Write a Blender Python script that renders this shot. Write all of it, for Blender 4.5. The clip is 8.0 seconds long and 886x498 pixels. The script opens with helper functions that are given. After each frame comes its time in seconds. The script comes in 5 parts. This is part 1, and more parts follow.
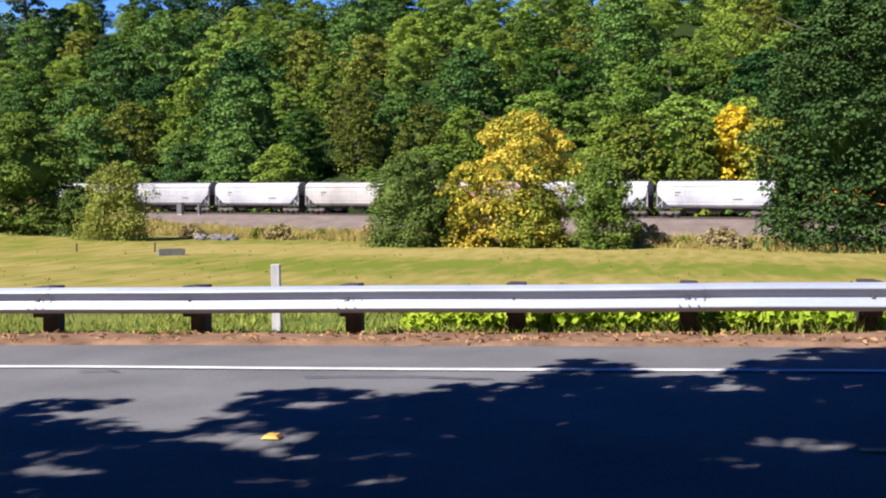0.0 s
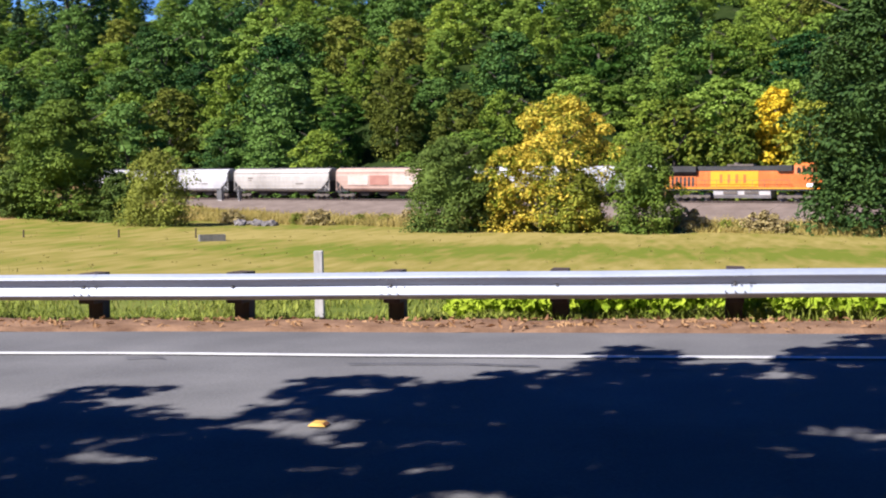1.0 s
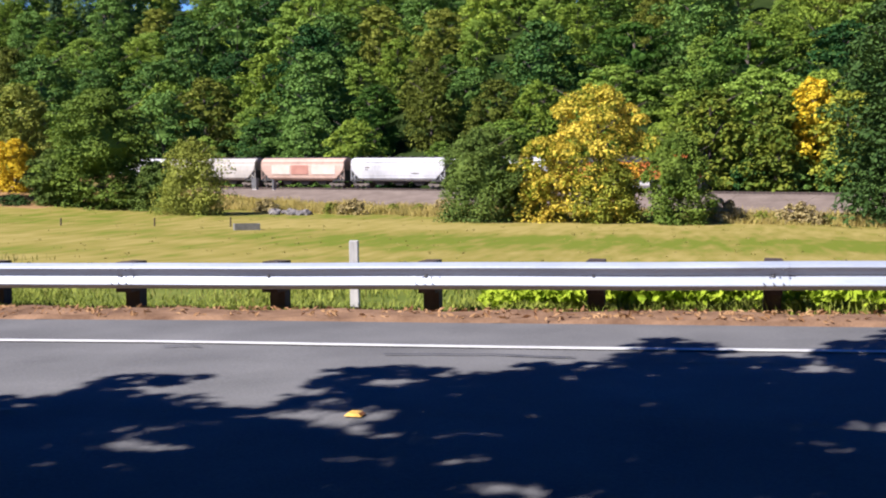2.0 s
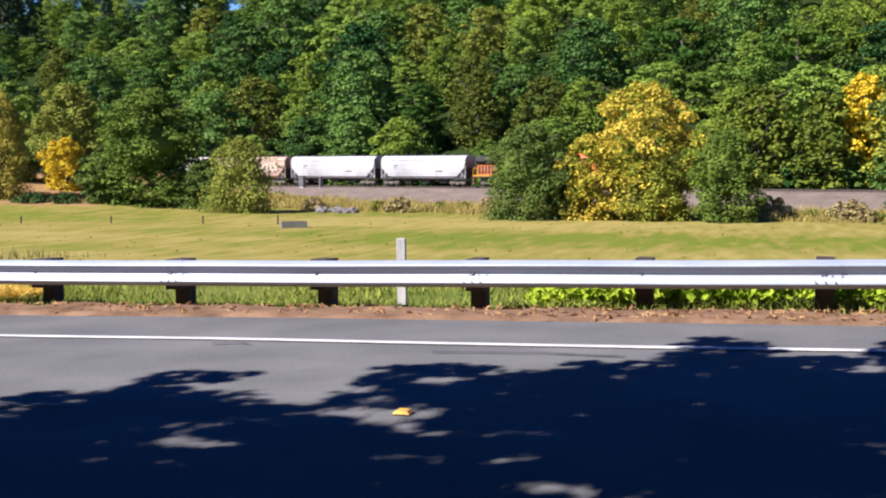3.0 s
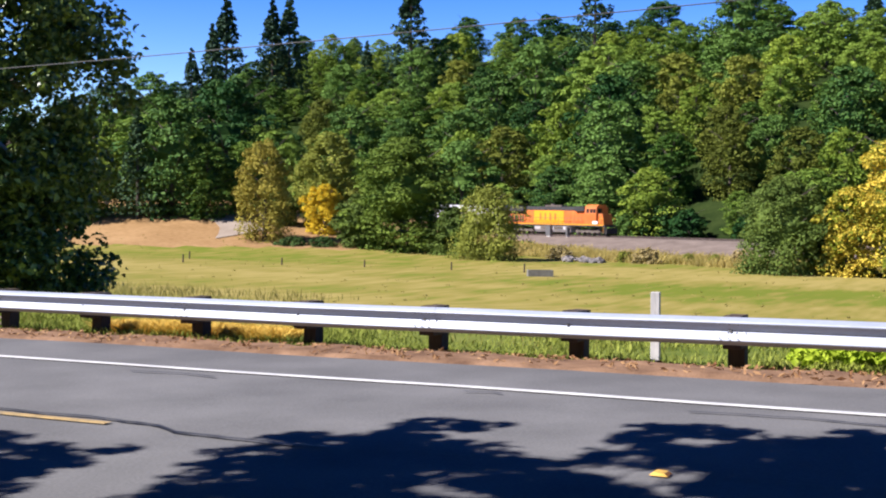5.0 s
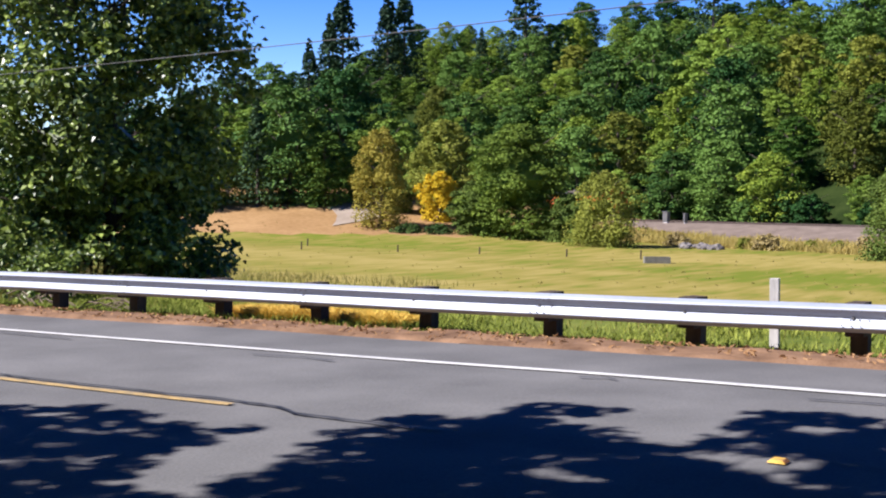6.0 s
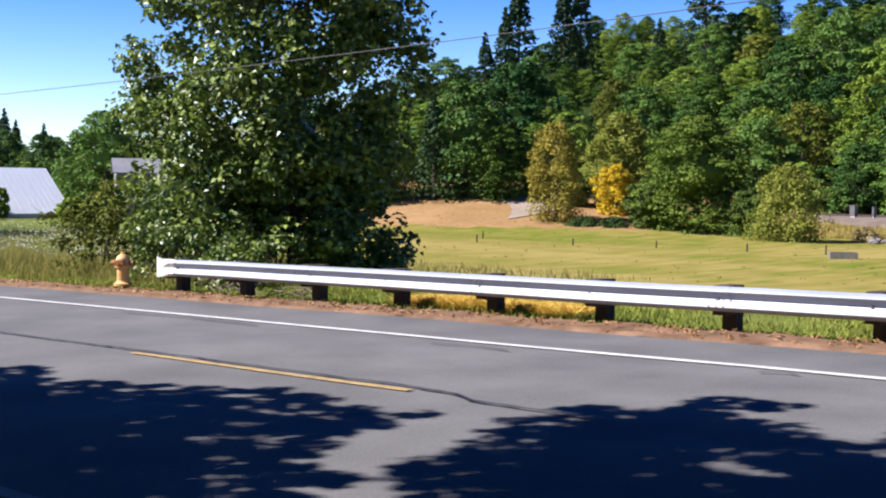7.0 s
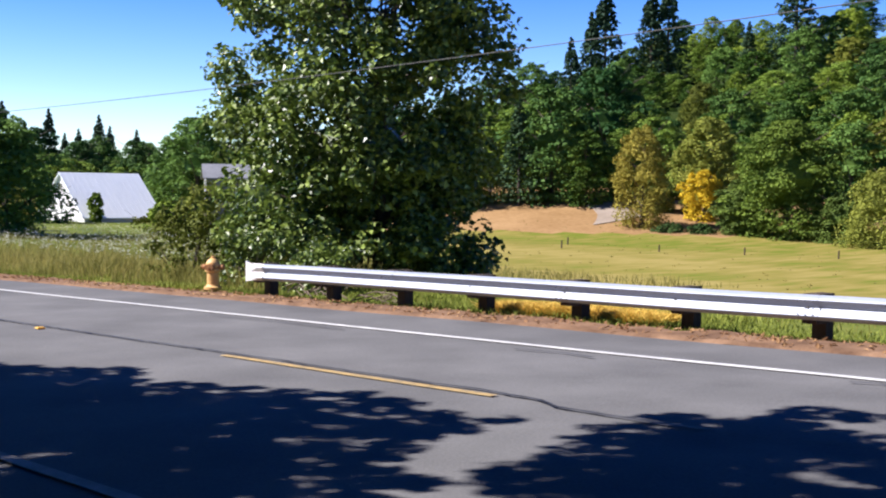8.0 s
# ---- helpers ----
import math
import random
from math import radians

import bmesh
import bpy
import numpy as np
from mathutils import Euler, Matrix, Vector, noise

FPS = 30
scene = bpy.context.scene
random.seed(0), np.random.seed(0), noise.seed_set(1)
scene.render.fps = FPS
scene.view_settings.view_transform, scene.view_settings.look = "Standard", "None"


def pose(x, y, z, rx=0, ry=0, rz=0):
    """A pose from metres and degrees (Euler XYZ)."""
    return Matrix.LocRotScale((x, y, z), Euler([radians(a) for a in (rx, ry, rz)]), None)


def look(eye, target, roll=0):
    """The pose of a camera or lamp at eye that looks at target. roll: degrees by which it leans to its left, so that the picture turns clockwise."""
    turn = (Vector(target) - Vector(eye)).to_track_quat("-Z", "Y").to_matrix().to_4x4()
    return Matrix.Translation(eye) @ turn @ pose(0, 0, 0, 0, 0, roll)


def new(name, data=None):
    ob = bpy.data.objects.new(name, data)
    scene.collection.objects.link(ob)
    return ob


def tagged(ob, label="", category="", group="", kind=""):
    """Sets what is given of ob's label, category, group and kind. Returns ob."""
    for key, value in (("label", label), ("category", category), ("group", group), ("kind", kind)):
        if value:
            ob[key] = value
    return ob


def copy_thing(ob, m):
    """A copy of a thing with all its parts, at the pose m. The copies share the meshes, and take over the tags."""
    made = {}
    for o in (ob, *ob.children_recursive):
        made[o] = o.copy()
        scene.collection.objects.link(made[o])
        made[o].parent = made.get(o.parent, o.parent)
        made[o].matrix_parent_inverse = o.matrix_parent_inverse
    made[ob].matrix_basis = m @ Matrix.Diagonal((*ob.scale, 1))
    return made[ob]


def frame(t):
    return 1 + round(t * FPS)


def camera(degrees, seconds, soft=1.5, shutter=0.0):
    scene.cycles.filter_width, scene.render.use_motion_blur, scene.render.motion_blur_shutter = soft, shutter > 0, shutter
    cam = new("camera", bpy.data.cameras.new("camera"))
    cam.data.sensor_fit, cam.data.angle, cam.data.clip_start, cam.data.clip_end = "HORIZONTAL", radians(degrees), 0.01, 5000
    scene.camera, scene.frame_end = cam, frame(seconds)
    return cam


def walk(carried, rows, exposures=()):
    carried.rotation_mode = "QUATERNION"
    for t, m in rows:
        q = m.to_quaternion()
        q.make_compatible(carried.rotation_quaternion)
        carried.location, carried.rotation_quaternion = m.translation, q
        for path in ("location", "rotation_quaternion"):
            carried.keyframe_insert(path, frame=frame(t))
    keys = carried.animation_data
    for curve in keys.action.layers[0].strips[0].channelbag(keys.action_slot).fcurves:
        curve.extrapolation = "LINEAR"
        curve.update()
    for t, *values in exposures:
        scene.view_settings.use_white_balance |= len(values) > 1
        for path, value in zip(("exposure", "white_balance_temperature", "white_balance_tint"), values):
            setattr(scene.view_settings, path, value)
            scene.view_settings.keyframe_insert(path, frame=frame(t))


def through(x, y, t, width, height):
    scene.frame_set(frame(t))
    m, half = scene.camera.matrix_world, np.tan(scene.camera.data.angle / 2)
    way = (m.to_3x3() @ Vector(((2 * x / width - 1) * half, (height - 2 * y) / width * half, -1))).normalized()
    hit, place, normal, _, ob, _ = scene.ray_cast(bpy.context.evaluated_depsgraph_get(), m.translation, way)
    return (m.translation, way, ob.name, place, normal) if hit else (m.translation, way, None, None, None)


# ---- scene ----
cam = camera(41.0, 8.0, soft=2.1)
# t, x, y, z, yaw, pitch, lean to the left
PATH = [
    (0.0, 0.000, 0.000, 1.579, 10.16, -2.87, -0.05),
    (0.5, -0.036, 0.020, 1.577, 11.17, -3.23, -0.31),
    (1.0, -0.059, 0.041, 1.590, 12.03, -3.59, -0.29),
    (1.5, -0.081, 0.055, 1.593, 12.90, -3.91, -0.15),
    (3.0, -0.110, 0.078, 1.591, 15.87, -4.17, -0.20),
    (3.5, -0.151, 0.104, 1.596, 18.10, -3.91, -0.17),
    (4.0, -0.185, 0.151, 1.574, 21.27, -3.05, 0.11),
    (4.5, -0.244, 0.148, 1.612, 24.87, -2.10, 0.59),
    (6.0, -0.192, 0.072, 1.602, 33.26, -2.54, 0.44),
    (6.5, -0.186, 0.040, 1.597, 37.44, -2.83, 0.42),
    (7.0, -0.155, -0.005, 1.581, 41.70, -2.92, 0.42),
    (7.5, -0.139, -0.044, 1.578, 44.51, -2.81, 0.44),
    (8.0, -0.114, -0.057, 1.591, 45.79, -2.69, 0.51),
]
walk(cam, [(t, pose(x, y, z, 90 + pitch, 0, yaw) @ pose(0, 0, 0, 0, 0, lean)) for t, x, y, z, yaw, pitch, lean in PATH], [(0.0, 1.17, 6050, 18), (8.0, 1.17, 6050, 18)])

# ---- light ----
SUN = Vector((-0.50, -0.55, 0.70)).normalized()
world = bpy.data.worlds.new("world")
scene.world = world
world.use_nodes = True
_bg = world.node_tree.nodes["Background"]
_sky = world.node_tree.nodes.new("ShaderNodeTexSky")
_sky.sky_type = "NISHITA"
_sky.sun_disc = False
_sky.sun_elevation = math.asin(SUN.z)
_sky.sun_rotation = math.atan2(SUN.x, SUN.y)
_sky.air_density = 1.0
_sky.dust_density = 0.0
_sky.ozone_density = 4.0
_tone = world.node_tree.nodes.new("ShaderNodeHueSaturation")
_tone.inputs["Hue"].default_value = 0.525
_tone.inputs["Saturation"].default_value = 1.45
_tone.inputs["Value"].default_value = 1.0
world.node_tree.links.new(_sky.outputs[0], _tone.inputs["Color"])
# gain put on the sky: brighter near the horizon, dimmer overhead to deepen shade
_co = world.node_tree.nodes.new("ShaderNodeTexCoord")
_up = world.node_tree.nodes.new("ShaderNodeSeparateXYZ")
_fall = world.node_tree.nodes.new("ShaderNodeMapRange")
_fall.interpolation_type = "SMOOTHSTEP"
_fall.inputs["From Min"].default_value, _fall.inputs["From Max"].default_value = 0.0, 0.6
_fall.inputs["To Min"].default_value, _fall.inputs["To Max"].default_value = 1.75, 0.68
_gain = world.node_tree.nodes.new("ShaderNodeVectorMath")
_gain.operation = "SCALE"
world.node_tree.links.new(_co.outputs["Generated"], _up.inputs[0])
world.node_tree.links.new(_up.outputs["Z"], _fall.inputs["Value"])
world.node_tree.links.new(_tone.outputs[0], _gain.inputs[0])
world.node_tree.links.new(_fall.outputs[0], _gain.inputs["Scale"])
world.node_tree.links.new(_gain.outputs[0], _bg.inputs[0])
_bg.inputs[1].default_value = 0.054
sun_data = bpy.data.lights.new("sun", "SUN")
sun_data.energy, sun_data.angle, sun_data.color = 5.0, radians(0.53), (1.0, 0.94, 0.83)
sun = new("sun", sun_data)
sun.matrix_world = look(SUN * 60, (0, 0, 0))


# ---- materials ----
def material(name, dark, light, scale=4.0, rough=0.8, bump=0.0, metal=0.0, fine=None, detail=6.0, island=0.0, thing=0.0, spec=0.5, stretch=None, grain=0.45, fine_stretch=None):
    """A surface between two colours: coarse and fine noise, optional spread by mesh island or by object, and a bump."""
    m = bpy.data.materials.new(name)
    m.use_nodes = True
    n, l = m.node_tree.nodes, m.node_tree.links
    b = n["Principled BSDF"]
    b.inputs["Roughness"].default_value, b.inputs["Metallic"].default_value = rough, metal
    b.inputs["Specular IOR Level"].default_value = spec
    co = n.new("ShaderNodeTexCoord")
    src = co.outputs["Object"]
    if stretch:
        mp = n.new("ShaderNodeMapping")
        mp.inputs["Scale"].default_value = stretch
        l.new(src, mp.inputs["Vector"])
        src = mp.outputs[0]
    a, c = n.new("ShaderNodeTexNoise"), n.new("ShaderNodeTexNoise")
    a.inputs["Scale"].default_value, a.inputs["Detail"].default_value = scale, detail
    c.inputs["Scale"].default_value, c.inputs["Detail"].default_value = fine or scale * 9, 3.0
    l.new(src, a.inputs["Vector"])
    if fine_stretch:
        mp = n.new("ShaderNodeMapping")
        mp.inputs["Scale"].default_value = fine_stretch
        l.new(co.outputs["Object"], mp.inputs["Vector"])
        src = mp.outputs[0]
    l.new(src, c.inputs["Vector"])
    mix = n.new("ShaderNodeMath")
    mix.operation = "MULTIPLY_ADD"
    mix.inputs[1].default_value = grain
    l.new(c.outputs[0], mix.inputs[0])
    half = n.new("ShaderNodeMath")
    half.operation = "MULTIPLY_ADD"
    half.inputs[1].default_value, half.inputs[2].default_value = 0.9, 0.045 - 0.5 * grain
    l.new(a.outputs[0], half.inputs[0])
    l.new(half.outputs[0], mix.inputs[2])
    out = mix.outputs[0]
    for amount, node, socket in ((island, "ShaderNodeNewGeometry", "Random Per Island"), (thing, "ShaderNodeObjectInfo", "Random")):
        if amount:
            r = n.new(node)
            s = n.new("ShaderNodeMath")
            s.operation = "MULTIPLY_ADD"
            s.inputs[1].default_value = amount
            l.new(r.outputs[socket], s.inputs[0])
            shift = n.new("ShaderNodeMath")
            shift.operation = "SUBTRACT"
            shift.inputs[1].default_value = amount / 2
            l.new(out, shift.inputs[0])
            l.new(shift.outputs[0], s.inputs[2])
            out = s.outputs[0]
    ramp = n.new("ShaderNodeValToRGB")
    ramp.color_ramp.elements[0].position, ramp.color_ramp.elements[1].position = 0.22, 0.78
    ramp.color_ramp.elements[0].color, ramp.color_ramp.elements[1].color = (*dark, 1), (*light, 1)
    l.new(out, ramp.inputs[0])
    l.new(ramp.outputs[0], b.inputs["Base Color"])
    if bump:
        bp = n.new("ShaderNodeBump")
        bp.inputs["Strength"].default_value, bp.inputs["Distance"].default_value = bump, 0.02
        l.new(mix.outputs[0], bp.inputs["Height"])
        l.new(bp.outputs[0], b.inputs["Normal"])
    return m


def foliage(name, dark, light, through=0.15, thing=0.5, rough=0.65, scale=0.35, spec=0.12, spread_of=0.24):
    """Leaves: a colour spread by leaf and by tree, with light coming through."""
    m = material(name, dark, light, scale=scale, rough=rough, island=spread_of, thing=thing, spec=spec)
    n, l = m.node_tree.nodes, m.node_tree.links
    b = n["Principled BSDF"]
    tr = n.new("ShaderNodeBsdfTranslucent")
    mix = n.new("ShaderNodeMixShader")
    mix.inputs[0].default_value = through
    l.new(b.inputs["Base Color"].links[0].from_socket, tr.inputs["Color"])
    l.new(b.outputs[0], mix.inputs[1])
    l.new(tr.outputs[0], mix.inputs[2])
    l.new(mix.outputs[0], n["Material Output"].inputs["Surface"])
    return m


M_ASPHALT = material("asphalt", (0.092, 0.092, 0.094), (0.160, 0.159, 0.160), grain=0.65, scale=0.8, fine=45, rough=0.95, bump=0.25, spec=0.1)
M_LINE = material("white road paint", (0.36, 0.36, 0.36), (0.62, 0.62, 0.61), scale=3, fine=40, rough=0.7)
# white paint with the trees' shade put into its colour
M_LINE_SHADE = material("white road paint darkened for shade", (0.12, 0.12, 0.125), (0.24, 0.24, 0.24), scale=4, fine=40, rough=0.8)
M_YELLOW = material("yellow road paint", (0.16, 0.13, 0.08), (0.50, 0.33, 0.11), scale=6, fine=40, rough=0.7)
M_TAR = material("crack sealant", (0.012, 0.012, 0.013), (0.03, 0.03, 0.032), scale=5, rough=0.6)
M_VERGE = material("reddish needles and dirt", (0.085, 0.048, 0.030), (0.27, 0.165, 0.100), scale=3, fine=45, rough=1.0, bump=0.8, spec=0.1)
M_STEEL = material("galvanised steel", (0.24, 0.27, 0.34), (0.37, 0.41, 0.49), scale=2.0, fine=30, rough=0.5, metal=0.2, bump=0.03, stretch=(0.4, 1, 3))
M_BOLT = material("dull bolt steel", (0.07, 0.07, 0.075), (0.16, 0.16, 0.17), scale=20, rough=0.6, metal=0.4)
M_POST = material("creosoted timber", (0.02, 0.013, 0.01), (0.07, 0.045, 0.03), scale=3, fine=30, rough=0.85, bump=0.4, stretch=(3, 3, 0.5), thing=0.3)
M_PALE = material("weathered pale timber", (0.30, 0.29, 0.28), (0.58, 0.57, 0.55), scale=4, fine=30, rough=0.85, bump=0.3, stretch=(3, 3, 0.4))
M_BARK = material("bark", (0.035, 0.026, 0.02), (0.12, 0.095, 0.075), scale=3, fine=20, rough=0.95, bump=0.7, stretch=(2, 2, 0.4))
M_GRASS = material("dry and green meadow", (0.120, 0.146, 0.016), (0.270, 0.220, 0.066), scale=0.05, fine=2.6, grain=0.75, rough=1.0, bump=0.5, spec=0.08, stretch=(0.3, 1.3, 1), fine_stretch=(0.35, 0.07, 1))
_r = M_GRASS.node_tree.nodes["Color Ramp"].color_ramp
_r.elements[0].position, _r.elements[1].position = 0.3, 0.66
_e = _r.elements.new(0.47)
_e.color = (0.205, 0.175, 0.040, 1)
M_ROUGH = material("rough olive grass", (0.065, 0.098, 0.014), (0.150, 0.168, 0.034), scale=0.2, fine=3, rough=1.0, bump=0.6, spec=0.08, grain=0.8)
M_PATH = material("pale sandy soil", (0.21, 0.165, 0.12), (0.33, 0.27, 0.21), scale=0.4, fine=3, rough=1.0)
M_DRY = material("dry golden grass", (0.20, 0.115, 0.045), (0.34, 0.215, 0.10), grain=0.7, scale=0.1, fine=1.5, rough=1.0, bump=0.5, spec=0.08)
M_BALLAST = material("grey railway gravel", (0.115, 0.090, 0.075), (0.22, 0.175, 0.145), scale=0.5, fine=5, rough=1.0, bump=0.7, spec=0.1)
# near-black ground colour stands in for the shade between the trees
M_SOIL = material("forest floor darkened for shade", (0.010, 0.020, 0.006), (0.034, 0.050, 0.014), scale=0.3, rough=1.0, spec=0.0)
M_BLADE = foliage("grass blades", (0.17, 0.165, 0.035), (0.38, 0.31, 0.10), through=0.45, scale=0.25, thing=0.0, rough=0.7)
M_GREENBLADE = foliage("green grass blades", (0.125, 0.165, 0.024), (0.30, 0.325, 0.06), scale=0.4, thing=0.0, rough=0.7)
M_ROUGHBLADE = foliage("olive grass blades", (0.15, 0.155, 0.035), (0.34, 0.30, 0.09), scale=0.4, thing=0.0, rough=0.7, through=0.4)
M_BANK = foliage("golden bank grass", (0.25, 0.22, 0.05), (0.55, 0.43, 0.15), through=0.4, scale=0.3, thing=0.0, rough=0.7)
M_STRAW = foliage("yellow straw", (0.5, 0.33, 0.05), (0.8, 0.58, 0.14), scale=0.5, thing=0.0, rough=0.7)
M_WEED = foliage("lime green weed leaves", (0.17, 0.28, 0.012), (0.50, 0.60, 0.05), scale=0.8, thing=0.0, through=0.35)
M_LEAF_DARK = foliage("dark green foliage", (0.020, 0.066, 0.015), (0.125, 0.220, 0.042), thing=0.75)
M_LEAF_MID = foliage("green foliage", (0.046, 0.104, 0.014), (0.215, 0.312, 0.046), thing=0.75)
M_LEAF_LIME = foliage("yellow green foliage", (0.080, 0.140, 0.014), (0.300, 0.385, 0.048))
M_LEAF_OLIVE = foliage("olive foliage", (0.075, 0.095, 0.012), (0.23, 0.25, 0.036))
M_DEAD = foliage("dry tan twigs and leaves", (0.20, 0.16, 0.06), (0.46, 0.37, 0.17), thing=0.1)
M_LEAF_GREENGOLD = foliage("green gold foliage", (0.065, 0.105, 0.012), (0.30, 0.31, 0.035), through=0.15)
# leaf colour lowered to carry the shade under the big maple's overhang
M_LEAF_SHADY = foliage("green foliage darkened for shade", (0.014, 0.040, 0.009), (0.070, 0.122, 0.026), through=0.05, thing=0.0)
M_LEAF_BRONZE = foliage("olive and gold foliage", (0.15, 0.14, 0.018), (0.42, 0.35, 0.06), thing=0.0)
M_LEAF_WILLOW = foliage("dull green willow foliage", (0.045, 0.080, 0.014), (0.155, 0.215, 0.040), thing=0.0)
M_LEAF_FERN = foliage("fresh green shrub foliage", (0.050, 0.095, 0.012), (0.185, 0.255, 0.036), thing=0.0)
M_LEAF_MOSS = foliage("moss green foliage", (0.12, 0.145, 0.018), (0.33, 0.35, 0.060), thing=0.0)
M_LEAF_GOLD = foliage("golden autumn foliage", (0.15, 0.19, 0.012), (0.72, 0.54, 0.07), through=0.2, thing=0.0, spread_of=0.35, scale=0.22)
_r = M_LEAF_GOLD.node_tree.nodes["Color Ramp"].color_ramp
_r.elements[0].position, _r.elements[1].position = 0.30, 0.66
M_LEAF_AMBER = foliage("bright amber foliage", (0.42, 0.30, 0.010), (0.80, 0.60, 0.040), through=0.25, thing=0.0)
M_FIR = foliage("fir needles", (0.015, 0.039, 0.021), (0.053, 0.098, 0.042), through=0.1)
M_NEAR = foliage("glossy poplar leaves", (0.028, 0.066, 0.012), (0.26, 0.34, 0.060), rough=0.42, thing=0.0, scale=1.2, spec=0.5, through=0.18, spread_of=0.6)
M_CABLE = material("black cable", (0.012, 0.012, 0.014), (0.03, 0.03, 0.03), rough=0.6)


# ---- building blocks ----
def part(name, bm, mat, parent=None, label=""):
    me = bpy.data.meshes.new(name)
    bm.to_mesh(me)
    bm.free()
    me.materials.append(mat)
    ob = new(name, me)
    if parent:
        ob.parent = parent
    return tagged(ob, label)


def mesh_part(name, verts, faces, mat, parent=None, label=""):
    me = bpy.data.meshes.new(name)
    me.from_pydata(verts, [], faces)
    me.update()
    me.materials.append(mat)
    ob = new(name, me)
    if parent:
        ob.parent = parent
    return tagged(ob, label)


def base(name, label, category, m=None, group="", kind=""):
    ob = new(name)
    ob.empty_display_size = 0.2
    if m is not None:
        ob.matrix_basis = m
    return tagged(ob, label, category, group, kind)


def box(bm, x0, x1, y0, y1, z0, z1, bevel=0.0, m=None):
    g = bmesh.ops.create_cube(bm, size=1.0)["verts"]
    bmesh.ops.transform(bm, verts=g, matrix=Matrix.LocRotScale(((x0 + x1) / 2, (y0 + y1) / 2, (z0 + z1) / 2), None, (x1 - x0, y1 - y0, z1 - z0)))
    if bevel:
        edges = list({e for v in g for e in v.link_edges})
        r = bmesh.ops.bevel(bm, geom=edges, offset=bevel, segments=2, affect="EDGES", profile=0.6)
        g = list({v for f in r["faces"] for v in f.verts} | {v for v in g if v.is_valid})
    if m is not None:
        bmesh.ops.transform(bm, verts=g, matrix=m)
    return g


def tube(bm, a, b, r0, r1=None, sides=10):
    a, b = Vector(a), Vector(b)
    g = bmesh.ops.create_cone(bm, cap_ends=True, segments=sides, radius1=r0, radius2=r0 if r1 is None else r1, depth=(b - a).length)["verts"]
    bmesh.ops.transform(bm, verts=g, matrix=Matrix.Translation((a + b) / 2) @ (b - a).to_track_quat("Z", "Y").to_matrix().to_4x4())
    return g


def hose(name, points, radius, mat, parent=None, sides=6):
    """One unbroken round line through the points."""
    pts = [Vector(q) for q in points]
    v, f = [], []
    for i, q in enumerate(pts):
        d = (pts[min(i + 1, len(pts) - 1)] - pts[max(i - 1, 0)]).normalized()
        a = d.cross(Vector((0, 0, 1))).normalized()
        b = a.cross(d)
        v += [tuple(q + (a * math.cos(math.tau * k / sides) + b * math.sin(math.tau * k / sides)) * radius) for k in range(sides)]
        if i:
            o = (i - 1) * sides
            f += [(o + k, o + (k + 1) % sides, o + sides + (k + 1) % sides, o + sides + k) for k in range(sides)]
    return mesh_part(name, v, f, mat, parent)


def prism(bm, outline, axis_from, axis_to):
    """An outline of (y, z) carried along x."""
    rings = [[bm.verts.new((x, y, z)) for y, z in outline] for x in (axis_from, axis_to)]
    n = len(outline)
    for i in range(n):
        bm.faces.new((rings[0][i], rings[0][(i + 1) % n], rings[1][(i + 1) % n], rings[1][i]))
    bm.faces.new(rings[0][::-1])
    bm.faces.new(rings[1])
    bmesh.ops.recalc_face_normals(bm, faces=bm.faces[:])


def smooth(a, b, v):
    k = min(1.0, max(0.0, (v - a) / (b - a)))
    return k * k * (3 - 2 * k)


GRADE = 0.02037


def road_z(x):
    return GRADE * max(-70.0, min(45.0, x))


def beyond(x, y):
    """Metres behind the railway's middle line."""
    return (y + 0.277 * x) / 1.0377 - 146.7


def ground_z(x, y):
    """The height of the land."""
    u = beyond(x, y)
    near = road_z(x) - 0.035 - 0.06 * smooth(12.6, 14.5, y) - 0.25 * smooth(14.5, 24, y)
    field = -4.0 + 1.6 * smooth(-60, -170, x + 0.35 * y - 40)
    k = min(1.0, max(0.0, (y - 19.0) / 47.0)) if y > 0 else 0.0
    k = k * (1.6 - 0.6 * k) if k < 1 else 1.0
    z = near * (1 - k) + field * k
    # grassy knoll
    z += 7.0 * math.exp(-(((x + 128) / 42) ** 2)) * smooth(104, 150, y + 0.12 * (x + 128))
    # forest slope
    if u > 7:
        z = max(z, -2.1) if u < 12 else max(-2.1, z * 0 - 2.1) + 0.40 * (min(u, 112.0 + 0.27 * max(0.0, -x - 55)) - 12) * (1 - 0.93 * smooth(270, 430, -x))
    # low rise far off
    z += 7 * smooth(180, 300, -x) * smooth(-100, 60, y) * (1 if u < 8 else 0)
    z += 0.10 * noise.noise(Vector((x * 0.09, y * 0.09, 3.0))) * smooth(14, 40, y)
    return z


# ---- land, road and railway bed ----
def spread(stops):
    out = []
    for a, b, n in stops:
        out += [a + (b - a) * i / n for i in range(n)]
    return out + [stops[-1][1]]


def grid_mesh(name, xs, ys, height, mat):
    verts = [(x, y, height(x, y)) for y in ys for x in xs]
    w = len(xs)
    faces = [(j * w + i, j * w + i + 1, (j + 1) * w + i + 1, (j + 1) * w + i) for j in range(len(ys) - 1) for i in range(w - 1)]
    ob = mesh_part(name, verts, faces, mat)
    for p in ob.data.polygons:
        p.use_smooth = True
    return ob


